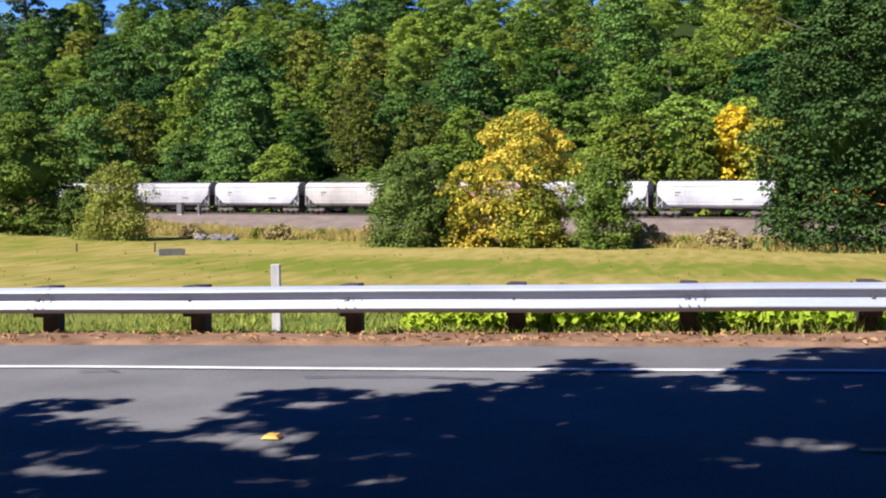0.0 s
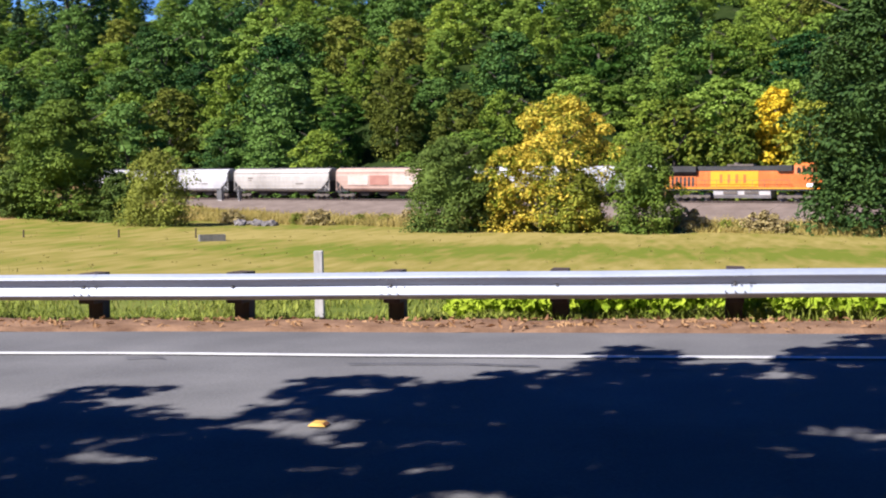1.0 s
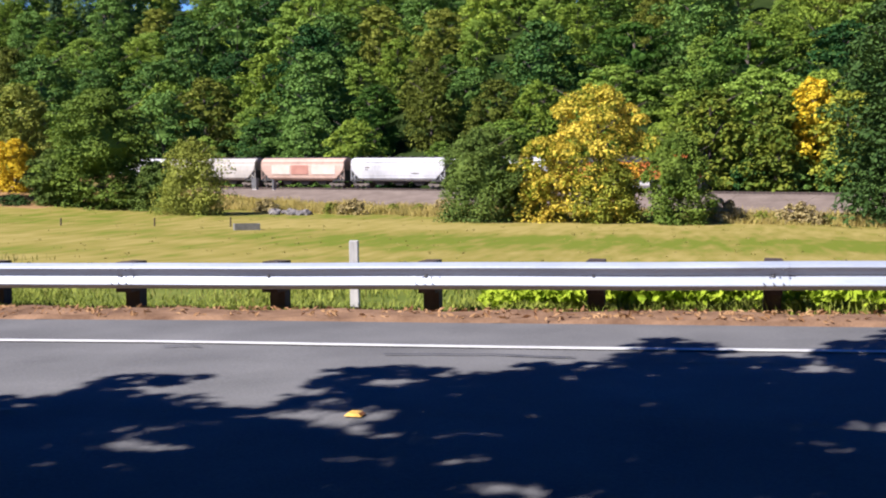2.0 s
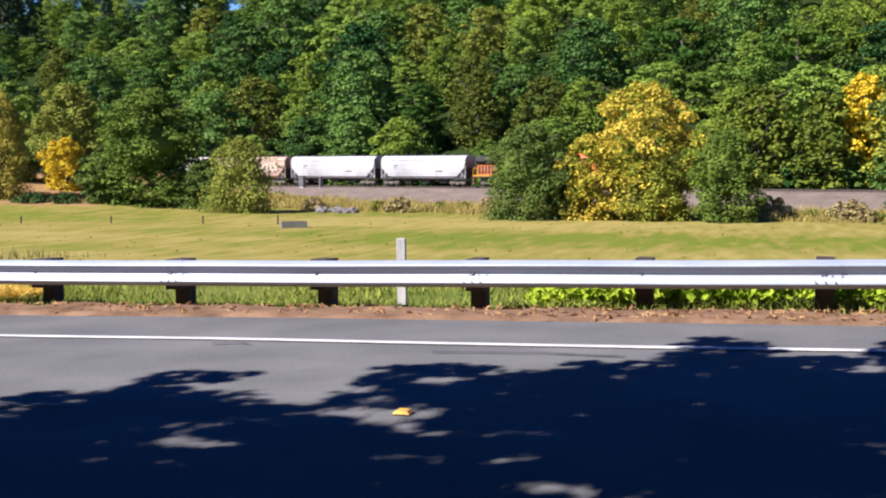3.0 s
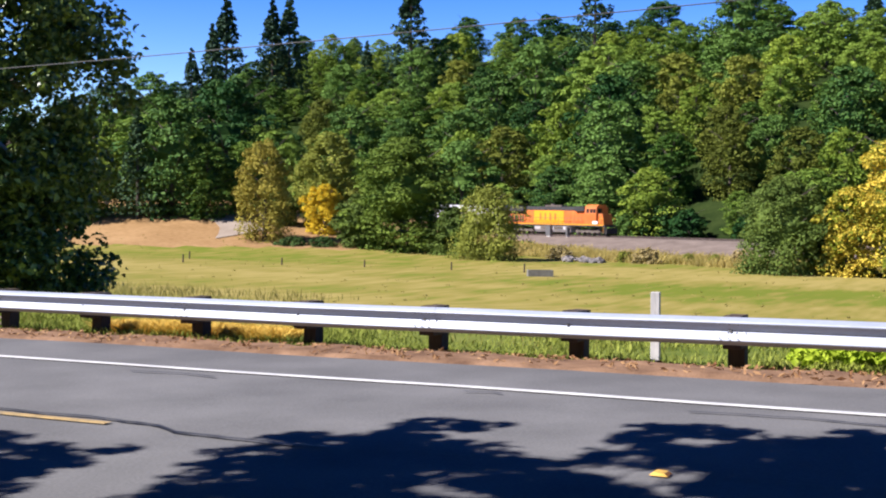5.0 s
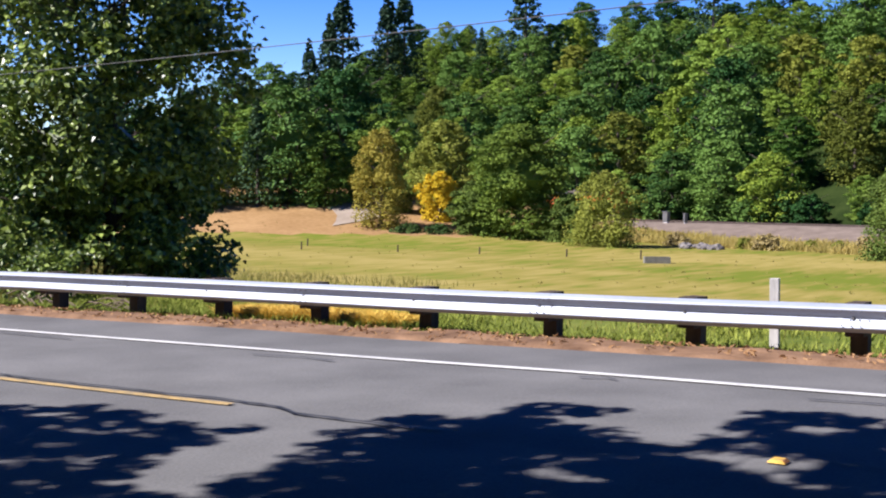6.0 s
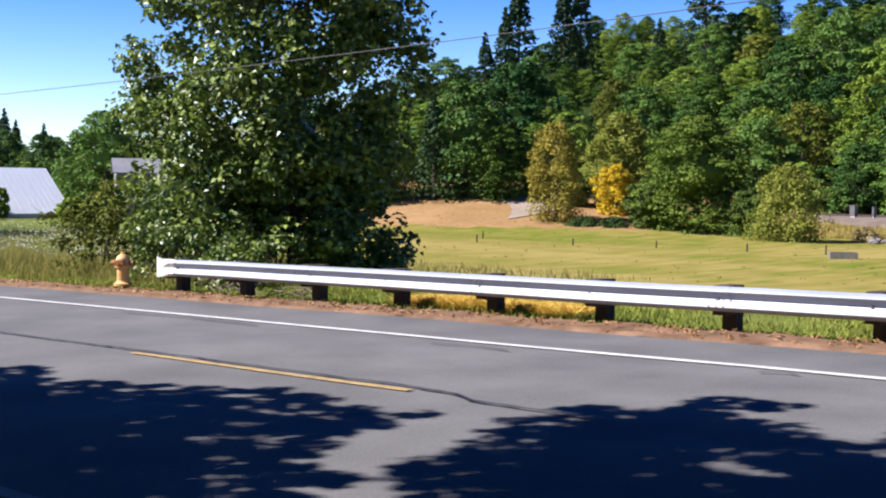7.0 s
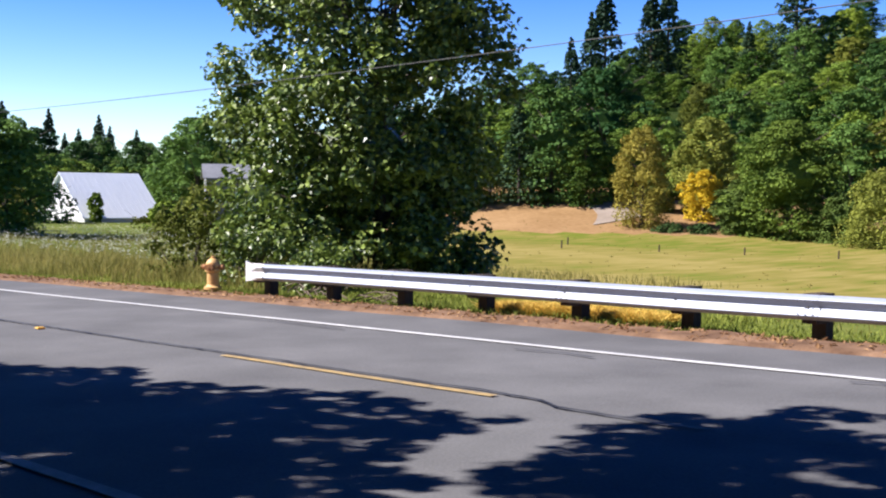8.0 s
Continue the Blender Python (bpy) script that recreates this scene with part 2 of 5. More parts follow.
def build_land():
    xs = spread([(-1500, -400, 14), (-400, -40, 80), (-40, 20, 60), (20, 120, 20), (120, 900, 12)])
    ys = spread([(-400, -20, 8), (-20, 12, 8), (12, 40, 40), (40, 220, 80), (220, 420, 30), (420, 2000, 14)])
    g = grid_mesh("ground", xs, ys, ground_z, M_GRASS)
    tagged(g, "meadow of mixed green and sun-dried golden grass", "ground", kind="structure")
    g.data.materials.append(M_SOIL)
    g.data.materials.append(M_DRY)
    g.data.materials.append(M_ROUGH)
    g.data.materials.append(M_PATH)
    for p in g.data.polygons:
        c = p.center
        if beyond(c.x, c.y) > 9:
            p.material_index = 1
        elif c.y < 2 or 13 < c.y < 21 or (c.x + 1.08 * c.y < -4 and 13 < c.y < 78):
            p.material_index = 3
        elif c.z > -3.1 and c.x < -68 and 98 < c.y < 260:
            p.material_index = 2

    xs = spread([(-160, -40, 30), (-40, 20, 60), (20, 140, 30)])
    r = grid_mesh("road", xs, [-0.6, 1.5, 3.2, 7.3, 10.4, 12.05, 12.25], lambda x, y: road_z(x) + (0.0 if y < 12.1 else -0.05) + 0.012 * noise.noise(Vector((x * 0.3, y * 0.5, 0))), M_ASPHALT)
    tagged(r, "worn grey asphalt two-lane road", "road", kind="structure")

    def strip(name, x0, x1, y, w, mat, label, step=0.5, lift=0.016):
        n = max(2, int((x1 - x0) / step))
        v, f = [], []
        for i in range(n + 1):
            x = x0 + (x1 - x0) * i / n
            for s, dz in ((-1, -0.004), (-0.96, 0), (0.96, 0), (1, -0.004)):
                yy = y + s * w / 2 * (1 + 0.12 * noise.noise(Vector((x * 2.1, s, y))))
                v.append((x, yy, road_z(x) + 0.012 * noise.noise(Vector((x * 0.3, yy * 0.5, 0))) + lift + dz))
        for i in range(n):
            f += [(4 * i + j, 4 * i + 4 + j, 4 * i + 5 + j, 4 * i + 1 + j) for j in range(3)]
        return tagged(mesh_part(name, v, f, mat), label, "road marking", kind="structure")

    strip("edge_line", -160, 140, 10.38, 0.11, M_LINE, "solid white painted edge line on the road")
    strip("edge_line", -160, 140, 3.22, 0.11, M_LINE_SHADE, "solid white edge line on the shaded side, shade put into its paint")
    for x0 in (-47.4, -35.2, -23.2, -11.1, 1.2, 13.4, 25.6):
        strip("centre_dash", x0, x0 + 4.1, 7.27, 0.09, M_YELLOW, "worn yellow dash of the centre line", step=0.12)

    def seam(points, w, label):
        v, f = [], []
        pts = []
        for (xa, ya), (xb, yb) in zip(points, points[1:]):
            n = max(2, int(math.hypot(xb - xa, yb - ya) / 0.12))
            pts += [(xa + (xb - xa) * i / n, ya + (yb - ya) * i / n) for i in range(n)]
        for i, (x, y) in enumerate(pts):
            y += 0.045 * noise.noise(Vector((x * 1.7, 4, 0))) + 0.02 * noise.noise(Vector((x * 6, 9, 0)))
            h = w * (0.6 + 0.8 * abs(noise.noise(Vector((x * 3, 1, 2)))))
            z = road_z(x) + 0.012 * noise.noise(Vector((x * 0.3, y * 0.5, 0))) + 0.019
            v += [(x, y - h, z), (x, y + h, z)]
            if i:
                f.append((2 * i - 2, 2 * i, 2 * i + 1, 2 * i - 1))
        return tagged(mesh_part("crack_seal", v, f, M_TAR), label, "road seam", kind="structure")

    seam([(-26, 7.5), (-13.2, 7.42), (-7.3, 7.42), (-6.55, 7.36), (-6.25, 7.18), (-5.2, 7.14), (-4.7, 7.2)], 0.03, "wavering black tar seam along the middle of the road")
    seam([(-4.7, 7.2), (-3.4, 7.52), (-2.0, 7.5), (4, 7.45), (9, 7.5)], 0.01, "hairline crack along the middle of the road")
    for x0, x1, y in ((-15.5, -12.2, 10.0), (-9.2, -7.9, 9.92), (-5.2, -4.7, 10.05), (-3.0, -1.2, 9.85), (-0.6, 0.9, 9.7)):
        seam([(x0, y), ((x0 + x1) / 2, y + 0.08), (x1, y - 0.02)], 0.022, "short dark crack seal beside the edge line")

    xs = spread([(-160, -34, 40), (-34, 8, 210), (8, 140, 40)])
    ys = [12.1, 12.2, 12.35, 12.5, 12.65, 12.8, 12.95, 13.1, 13.25, 13.42]
    v = grid_mesh("verge", xs, ys, lambda x, y: road_z(x) + 0.002 + (-0.04 if y < 12.15 else 0.02) - 0.13 * smooth(12.9, 13.42, y) + 0.05 * noise.noise(Vector((x * 1.3, y * 2.2, 7))) + 0.02 * noise.noise(Vector((x * 5, y * 6, 1))), M_VERGE)
    tagged(v, "strip of red-brown needles and dirt along the asphalt", "road verge", kind="structure")

    pts = [(-109, 131.0), (-106, 131.6), (-102.5, 131.0), (-99.0, 128.5), (-96.5, 125.8), (-94.4, 123.2)]
    v, f = [], []
    for i, (x, y) in enumerate(pts):
        for s in (-1, -0.3, 0.3, 1):
            a, b = x + s * 0.4, y + s * (0.9 + 0.75 * i)
            v.append((a, b, ground_z(a, b) + 0.10))
        if i:
            f += [(4 * i - 4 + j, 4 * i + j, 4 * i + 1 + j, 4 * i - 3 + j) for j in range(3)]
    tagged(mesh_part("dirt_path", v, f, M_PATH), "pale sandy path across the dry knoll", "path", kind="structure")

    # railway bed, carried along the track
    prof = [(-17, -4.3), (-13.5, -3.55), (-9, -2.75), (-5.2, -2.12), (-3.8, -2.06), (3.8, -2.06), (5.5, -2.15), (9, -2.6), (12, -2.9)]
    n = 90
    v, f = [], []
    for i in range(n + 1):
        s = -260 + 430 * i / n
        for u, z in prof:
            p = track_point(s, u + 0.5 * noise.noise(Vector((s * 0.1, u, 0))) * (1 if u < -6 else 0))
            v.append((p.x, p.y, z + 0.12 * noise.noise(Vector((s * 0.3, u, 2)))*(1 if abs(u) > 5 else 0)))
    w = len(prof)
    f = [(i * w + j, i * w + j + 1, (i + 1) * w + j + 1, (i + 1) * w + j) for i in range(n) for j in range(w - 1)]
    b = tagged(mesh_part("railway_bed", v, f, M_BALLAST), "grey gravel embankment under the railway", "embankment", kind="structure")
    for p in b.data.polygons:
        p.use_smooth = True


TRACK_X = Vector((1.0, -0.277, 0)).normalized()
TRACK_Y = Vector((0.277, 1.0, 0)).normalized()
TRACK_0 = Vector((0, 152.2, 0))


def track_point(s, u=0.0, z=0.0):
    return TRACK_0 + TRACK_X * s + TRACK_Y * u + Vector((0, 0, z))


build_land()


# ---- trees ----
def leaf_cards(rng, centres, radii, count, size, upward=0.5, jitter=0.55, shell=0.55, droop=0.0, aspect=1.5, fold=0.25):
    """Verts and faces of folded leaf cards scattered over flattened lobes. radii: one (x, y, z) a lobe."""
    c = np.repeat(np.asarray(centres, float), count, axis=0)
    r = np.repeat(np.asarray(radii, float), count, axis=0)
    n = len(c)
    d = rng.normal(size=(n, 3))
    d /= np.linalg.norm(d, axis=1)[:, None]
    d[:, 2] = np.where(rng.random(n) < upward, np.abs(d[:, 2]), d[:, 2])
    p = c + d * r * (shell + (1 - shell) * rng.random((n, 1)) ** 0.6)
    p[:, 2] -= droop * (d[:, 0] ** 2 + d[:, 1] ** 2) * r[:, 2]
    nrm = d / np.maximum(r / r.max(1)[:, None], 0.25)
    nrm /= np.linalg.norm(nrm, axis=1)[:, None]
    nrm += np.array([0, 0, 0.45]) + jitter * rng.normal(size=(n, 3))
    nrm /= np.linalg.norm(nrm, axis=1)[:, None]
    t = np.cross(nrm, rng.normal(size=(n, 3)))
    t /= np.linalg.norm(t, axis=1)[:, None]
    b = np.cross(nrm, t)
    s = size * (0.65 + 0.7 * rng.random((n, 1)))
    a = s * aspect / 2
    v = np.stack([p - t * a, p + b * s * 0.5 + nrm * fold * s * 0.4, p + t * a - nrm * fold * s, p - b * s * 0.5 + nrm * fold * s * 0.4], 1).reshape(-1, 3)
    f = np.arange(4 * n).reshape(-1, 4)
    tri = np.concatenate([f[:, [0, 1, 2]], f[:, [0, 2, 3]]])
    return v, tri


def lobes_of(rng, height, low, radius, count, flat=0.5, lobe=0.27, shape=0.75, skirt=0.0):
    """Lobe centres and radii over a crown from low to height: widest at the given share of its height."""
    out_c, out_r = [], []
    for i in range(count):
        k = (i + rng.random()) / count
        z = low + (height - low) * k
        k2 = k ** shape
        w = radius * math.sqrt(max(0.05, 1 - (2 * k2 - 1) ** 2))
        if k2 < 0.5:
            w = max(w, radius * skirt)
        w *= 0.68 + 0.5 * rng.random()
        a = 2.399 * i + rng.random() * 0.9
        q = math.sqrt(0.25 + 0.75 * rng.random())
        size = lobe * radius * (0.75 + 0.6 * rng.random()) * (0.65 + 0.5 * (1 - k))
        out_c.append((math.cos(a) * w * q * 0.85, math.sin(a) * w * q * 0.85, z - size * flat))
        out_r.append((size, size, size * flat))
    return np.array(out_c), np.array(out_r)


def core(rng, height, low, radius, seed, heart):
    """A ragged inner mass that keeps light from passing through the crown."""
    bm = bmesh.new()
    bmesh.ops.create_icosphere(bm, subdivisions=2, radius=1.0)
    for v in bm.verts:
        k = heart + 0.12 * noise.noise(v.co * 2.2 + Vector((seed, 0, 0)))
        v.co = Vector((v.co.x * radius * k, v.co.y * radius * k, (low + height) / 2 + v.co.z * (height - low) / 2 * 0.8 * (k + 0.08)))
    v = [tuple(q.co) for q in bm.verts]
    f = [tuple(q.index for q in g.verts) for g in bm.faces]
    bm.free()
    return np.array(v), np.array(f)


def limbs(name, parent, height, low, girth, count, rng, reach):
    bm = bmesh.new()
    top = Vector((0.02 * height, 0.015 * height, height * 0.86))
    prev, pr = Vector((0, 0, -0.4)), girth * 1.35
    for i in range(1, 7):
        k = i / 6
        p = Vector((0.02 * height * k + 0.12 * girth * math.sin(5 * k), 0.015 * height * k, -0.4 + (top.z + 0.4) * k))
        tube(bm, prev, p, pr, girth * (1.25 - 1.1 * k), 8)
        prev, pr = p, girth * (1.25 - 1.1 * k)
    for i in range(count):
        k = low / height + (0.8 - low / height) * (i + 0.3) / count
        a = 2.4 * i + rng.random()
        s = Vector((0.02 * height * k, 0.015 * height * k, k * height))
        e = s + Vector((math.cos(a) * reach * 0.75, math.sin(a) * reach * 0.75, reach * 0.5))
        m = (s + e) / 2 + Vector((0, 0, reach * 0.06))
        tube(bm, s, m, girth * 0.42, girth * 0.25, 6)
        tube(bm, m, e, girth * 0.25, girth * 0.08, 6)
    return part(name, bm, M_BARK, parent)


def broadleaf(name, label, category, seed, height, low, radius, mat, lobes=46, per=34, size=0.7, flat=0.5, lobe=0.27, shape=0.9, droop=0.5, kind="", heart=0.24, skirt=0.0, jitter=0.34):
    rng = np.random.default_rng(seed)
    t = base(name, label, category, kind=kind)
    limbs("trunk", t, height, max(low, 0.08 * height), 0.022 * height, 7, rng, radius)
    c, r = lobes_of(rng, height, low, radius, lobes, flat, lobe, shape, skirt)
    v, f = leaf_cards(rng, c, r, per, size, upward=0.75, droop=droop, jitter=jitter)
    cv, cf = core(rng, height * 0.97, low + 0.02 * height, radius, seed, heart)
    allv = np.concatenate([v, cv])
    allf = [tuple(q) for q in f.tolist()] + [tuple(q) for q in (cf + len(v)).tolist()]
    mesh_part("crown", allv.tolist(), allf, mat, t)
    return t


def conifer(name, label, seed, height, radius, mat, size=0.7):
    rng = np.random.default_rng(seed)
    t = base(name, label, "tree")
    bm = bmesh.new()
    tube(bm, (0, 0, -0.4), (0, 0, height * 0.97), 0.016 * height, 0.003 * height, 8)
    part("trunk", bm, M_BARK, t)
    cs, rs = [], []
    z = height * 0.12
    i = 0
    while z < height * 0.985:
        k = z / height
        w = radius * (1 - k) ** 0.95 * (0.8 + 0.4 * rng.random()) + 0.15
        for j in range(6 if k < 0.85 else 3):
            a = 2.4 * i + j * 1.047 + rng.random() * 0.5
            q = 0.72 * w * (0.75 + 0.4 * rng.random())
            if rng.random() < 0.3:
                continue
            cs.append((math.cos(a) * q, math.sin(a) * q, z - 0.22 * q))
            rs.append((w * 0.40, w * 0.40, 0.16 * w * 0.42 + 0.14))
        z += height * 0.028 * (1.25 - 0.5 * k)
        i += 1
    v, f = leaf_cards(rng, cs, rs, 16, size, upward=0.5, droop=0.9)
    mesh_part("crown", v.tolist(), [tuple(q) for q in f.tolist()], mat, t)
    return t


def planted(tree, x, y, turn=0.0, scale=1.0, tall=1.0, z=None, first=False):
    """Stands a tree, or a copy of it, on the land."""
    m = Matrix.LocRotScale((x, y, (ground_z(x, y) if z is None else z) - 0.1), Euler((0, 0, radians(turn))), (scale, scale, scale * tall))
    if first:
        tree.matrix_basis = m
        return tree
    return copy_thing(tree, m)


def build_forest():
    rng = random.Random(5)
    kinds = [
        broadleaf("maple_tree", "dark green broadleaf tree in the wooded slope", "tree", 11, 15.5, 0.5, 8.2, M_LEAF_DARK, lobes=64, per=120, size=0.42, lobe=0.29, flat=0.42),
        broadleaf("maple_tree", "full green broadleaf tree in the wooded slope", "tree", 12, 14.5, 0.5, 8.6, M_LEAF_MID, lobes=66, per=120, size=0.44, flat=0.38, lobe=0.27),
        broadleaf("alder_tree", "yellow-green broadleaf tree in the wooded slope", "tree", 13, 14, 0.5, 6.8, M_LEAF_LIME, lobes=84, per=80, size=0.36, flat=0.6, lobe=0.25),
        broadleaf("maple_tree", "tall green broadleaf tree in the wooded slope", "tree", 14, 17, 0.5, 7.6, M_LEAF_MID, lobes=76, per=105, size=0.42, flat=0.36, lobe=0.27),
        broadleaf("alder_tree", "olive-brown broadleaf tree in the wooded slope", "tree", 15, 13.5, 0.5, 6.6, M_LEAF_OLIVE, lobes=80, per=80, size=0.36, lobe=0.25),
    ]
    fir = conifer("fir_tree", "tall dark fir standing above the wood", 21, 22, 6.2, M_FIR, 0.55)
    used = set()

    def put(i, x, y, s, tall=1.0):
        tree = kinds[i] if i != 9 else fir
        planted(tree, x, y, rng.uniform(0, 360), s, tall, first=i not in used)
        used.add(i)

    weights = [0] * 5 + [1] * 8 + [2] * 5 + [3] * 8 + [4] * 2
    u = 14.0
    row = 0
    while u < 186:
        s = -215.0 - 1.5 * u + (row % 2) * 4
        end = 42 + 0.2 * u
        while s < end:
            p = track_point(s + rng.uniform(-2.4, 2.4), u + rng.uniform(-2.6, 2.6))
            k = rng.uniform(0.72, 1.25)
            az = math.degrees(math.atan2(-p.x, p.y))
            pick = rng.choice(weights)
            if row < 2 and (-4.5 < az < 4 or 7 < az < 13):
                pick = rng.choice([2, 2, 4, 1])
            put(pick, p.x, p.y, k * (0.8 if row == 0 else 1.0), rng.uniform(0.88, 1.12))
            s += (10.6 + 0.015 * u + (6 if s < -190 else 0)) * rng.uniform(0.85, 1.2)
        u += 11.5 + 0.05 * u
        row += 1
    # firs on the skyline
    for az, d, k in ((39.75, 400, 1.3), (38.8, 405, 1.2), (38.15, 402, 1.5), (36.0, 400, 1.3), (35.2, 404, 1.3), (29.4, 355, 1.35), (31.5, 360, 0.7), (20.6, 322, 1.15), (13.6, 318, 1.1), (12.4, 322, 1.0), (8.0, 325, 0.9)):
        put(9, -d * math.sin(radians(az)), d * math.cos(radians(az)), k)
    for az, d, k, i in ((41.6, 445, 1.35, 0), (42.6, 450, 1.5, 3), (43.5, 440, 1.4, 0), (44.4, 455, 1.5, 1), (45.4, 450, 1.45, 0), (46.5, 455, 1.4, 3), (47.6, 460, 1.4, 0)):
        put(i, -d * math.sin(radians(az)), d * math.cos(radians(az)), k)
    # wood behind the knoll
    for az, d, k, i in ((37.2, 176, 0.95, 3), (39.0, 168, 1.0, 3), (40.6, 172, 1.05, 0), (42.2, 170, 0.55, 9), (43.6, 176, 1.0, 2), (45.2, 172, 1.0, 3), (47.5, 176, 1.05, 1), (50, 180, 1.0, 0), (52.5, 185, 1.0, 1), (55, 190, 1.0, 3), (41.3, 190, 1.2, 1), (38.2, 192, 1.2, 0), (44.3, 195, 1.2, 3), (48.5, 200, 1.15, 0), (36.0, 186, 1.05, 1)):
        put(i, -d * math.sin(radians(az)), d * math.cos(radians(az)), k)
    # distant wood past the white house
    for j in range(46):
        az = 53 + 17 * (j + rng.random()) / 46
        d = rng.uniform(235, 290)
        put(rng.choice([0, 0, 1, 3, 1]), -d * math.sin(radians(az)), d * math.cos(radians(az)), rng.uniform(0.7, 0.98) * (0.9 if j % 3 else 1.0))
    for az, d, k in ((64.2, 345, 0.95), (62.0, 350, 0.9), (61.5, 350, 0.75), (66.2, 335, 1.0), (60.3, 345, 0.7), (65.2, 340, 0.75), (62.9, 350, 0.7), (63.5, 355, 0.65)):
        put(9, -d * math.sin(radians(az)), d * math.cos(radians(az)), k * 0.72)
    for az, d, k, i in ((57.6, 190, 1.0, 0), (56.2, 195, 1.0, 1), (58.6, 200, 0.8, 0), (66.1, 120, 0.7, 0), (68.2, 116, 0.82, 0), (65.6, 130, 0.35, 4)):
        put(i, -d * math.sin(radians(az)), d * math.cos(radians(az)), k)


def build_field_trees():
    def place(t, x, y, turn=0):
        planted(t, x, y, turn, first=True)

    place(broadleaf("willow_shrub", "dense dark green rounded shrub at the field's edge", "shrub", 31, 9.6, 0.0, 4.9, M_LEAF_WILLOW, lobes=150, per=150, size=0.19, flat=0.75, skirt=0.9, lobe=0.25, heart=0.6), -23.9, 115)
    place(broadleaf("golden_tree", "broad tree turning golden yellow at the field's edge", "tree", 32, 13.8, 0.6, 6.6, M_LEAF_GOLD, lobes=96, per=170, size=0.21, heart=0.1, flat=0.55, skirt=0.7, lobe=0.27, shape=1.0), -13.0, 117)
    place(broadleaf("willow_shrub", "yellow shrub at the foot of the golden tree", "shrub", 39, 8.6, 0.0, 3.6, M_LEAF_GOLD, lobes=76, per=120, size=0.2, flat=0.7, skirt=0.86), -18.3, 115.6)
    place(broadleaf("willow_shrub", "lime green shrub before the golden tree", "shrub", 40, 6.4, 0.0, 3.8, M_LEAF_GREENGOLD, lobes=76, per=120, size=0.2, flat=0.7, skirt=0.86), -11.6, 114.6)
    place(broadleaf("golden_tree", "bright yellow autumn tree behind the railway", "tree", 41, 14.8, 4.0, 4.6, M_LEAF_AMBER, lobes=60, per=55, size=0.42, flat=0.6), 10.4, 163)
    lime = broadleaf("alder_tree", "yellow-green alder behind the railway", "tree", 42, 13.0, 0.3, 5.2, M_LEAF_GREENGOLD, lobes=70, per=55, size=0.45, flat=0.6)
    place(lime, 5.6, 160.5)
    planted(lime, 14.5, 160, 80, 1.05)
    planted(lime, -2.8, 164, 200, 1.1)
    place(broadleaf("willow_shrub", "upright olive green shrub at the field's edge", "shrub", 33, 8.9, 0.0, 3.6, M_LEAF_FERN, lobes=100, per=140, size=0.18, flat=0.8, skirt=0.86, heart=0.5), -4.8, 112.5)
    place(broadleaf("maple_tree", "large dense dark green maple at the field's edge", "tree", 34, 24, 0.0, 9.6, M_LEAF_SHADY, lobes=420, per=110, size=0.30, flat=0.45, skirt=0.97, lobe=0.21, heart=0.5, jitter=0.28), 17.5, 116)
    place(broadleaf("willow_shrub", "feathery olive green shrub at the field's edge", "shrub", 35, 8.6, 0.0, 4.6, M_LEAF_MOSS, lobes=100, per=130, size=0.18, flat=0.9, skirt=0.86), -57, 119)
    place(broadleaf("maple_tree", "leafy green tree at the field's edge", "tree", 36, 14.0, 0.0, 7.3, M_LEAF_FERN, lobes=200, per=140, size=0.26, flat=0.42, skirt=0.97, lobe=0.22, heart=0.55), -72, 126)
    place(broadleaf("poplar_tree", "slender olive and gold tree at the field's edge", "tree", 37, 12.9, 0.5, 4.4, M_LEAF_BRONZE, lobes=95, per=120, size=0.2, flat=0.8, skirt=0.86), -89, 121)
    place(broadleaf("golden_shrub", "small bright amber autumn tree", "shrub", 38, 6.8, 0.4, 3.3, M_LEAF_AMBER, lobes=64, per=100, size=0.21, flat=0.7, skirt=0.86), -87.5, 132.2)


def build_thicket():
    """Growth between the slender tree and the field maple that hides the railway."""
    planted(broadleaf("alder_tree", "dull olive green alder behind the amber tree", "tree", 52, 13.4, 0.0, 5.8, M_LEAF_MOSS, lobes=110, per=130, size=0.26, flat=0.6, skirt=0.86), -91.5, 139.5, first=True)
    shrub = broadleaf("hazel_shrub", "dark green shrub beside the field maple", "shrub", 53, 5.6, 0.0, 3.4, M_LEAF_WILLOW, lobes=80, per=120, size=0.2, flat=0.6, skirt=0.9, heart=0.5)
    planted(shrub, -76.8, 124.0, first=True)
    planted(shrub, -81.5, 131.5, 110, 1.1)
    planted(shrub, -64.0, 124.5, 200, 1.05)
    planted(shrub, -96.0, 134.0, 60, 0.95)
    planted(shrub, -20.4, 119.5, 140, 0.9)


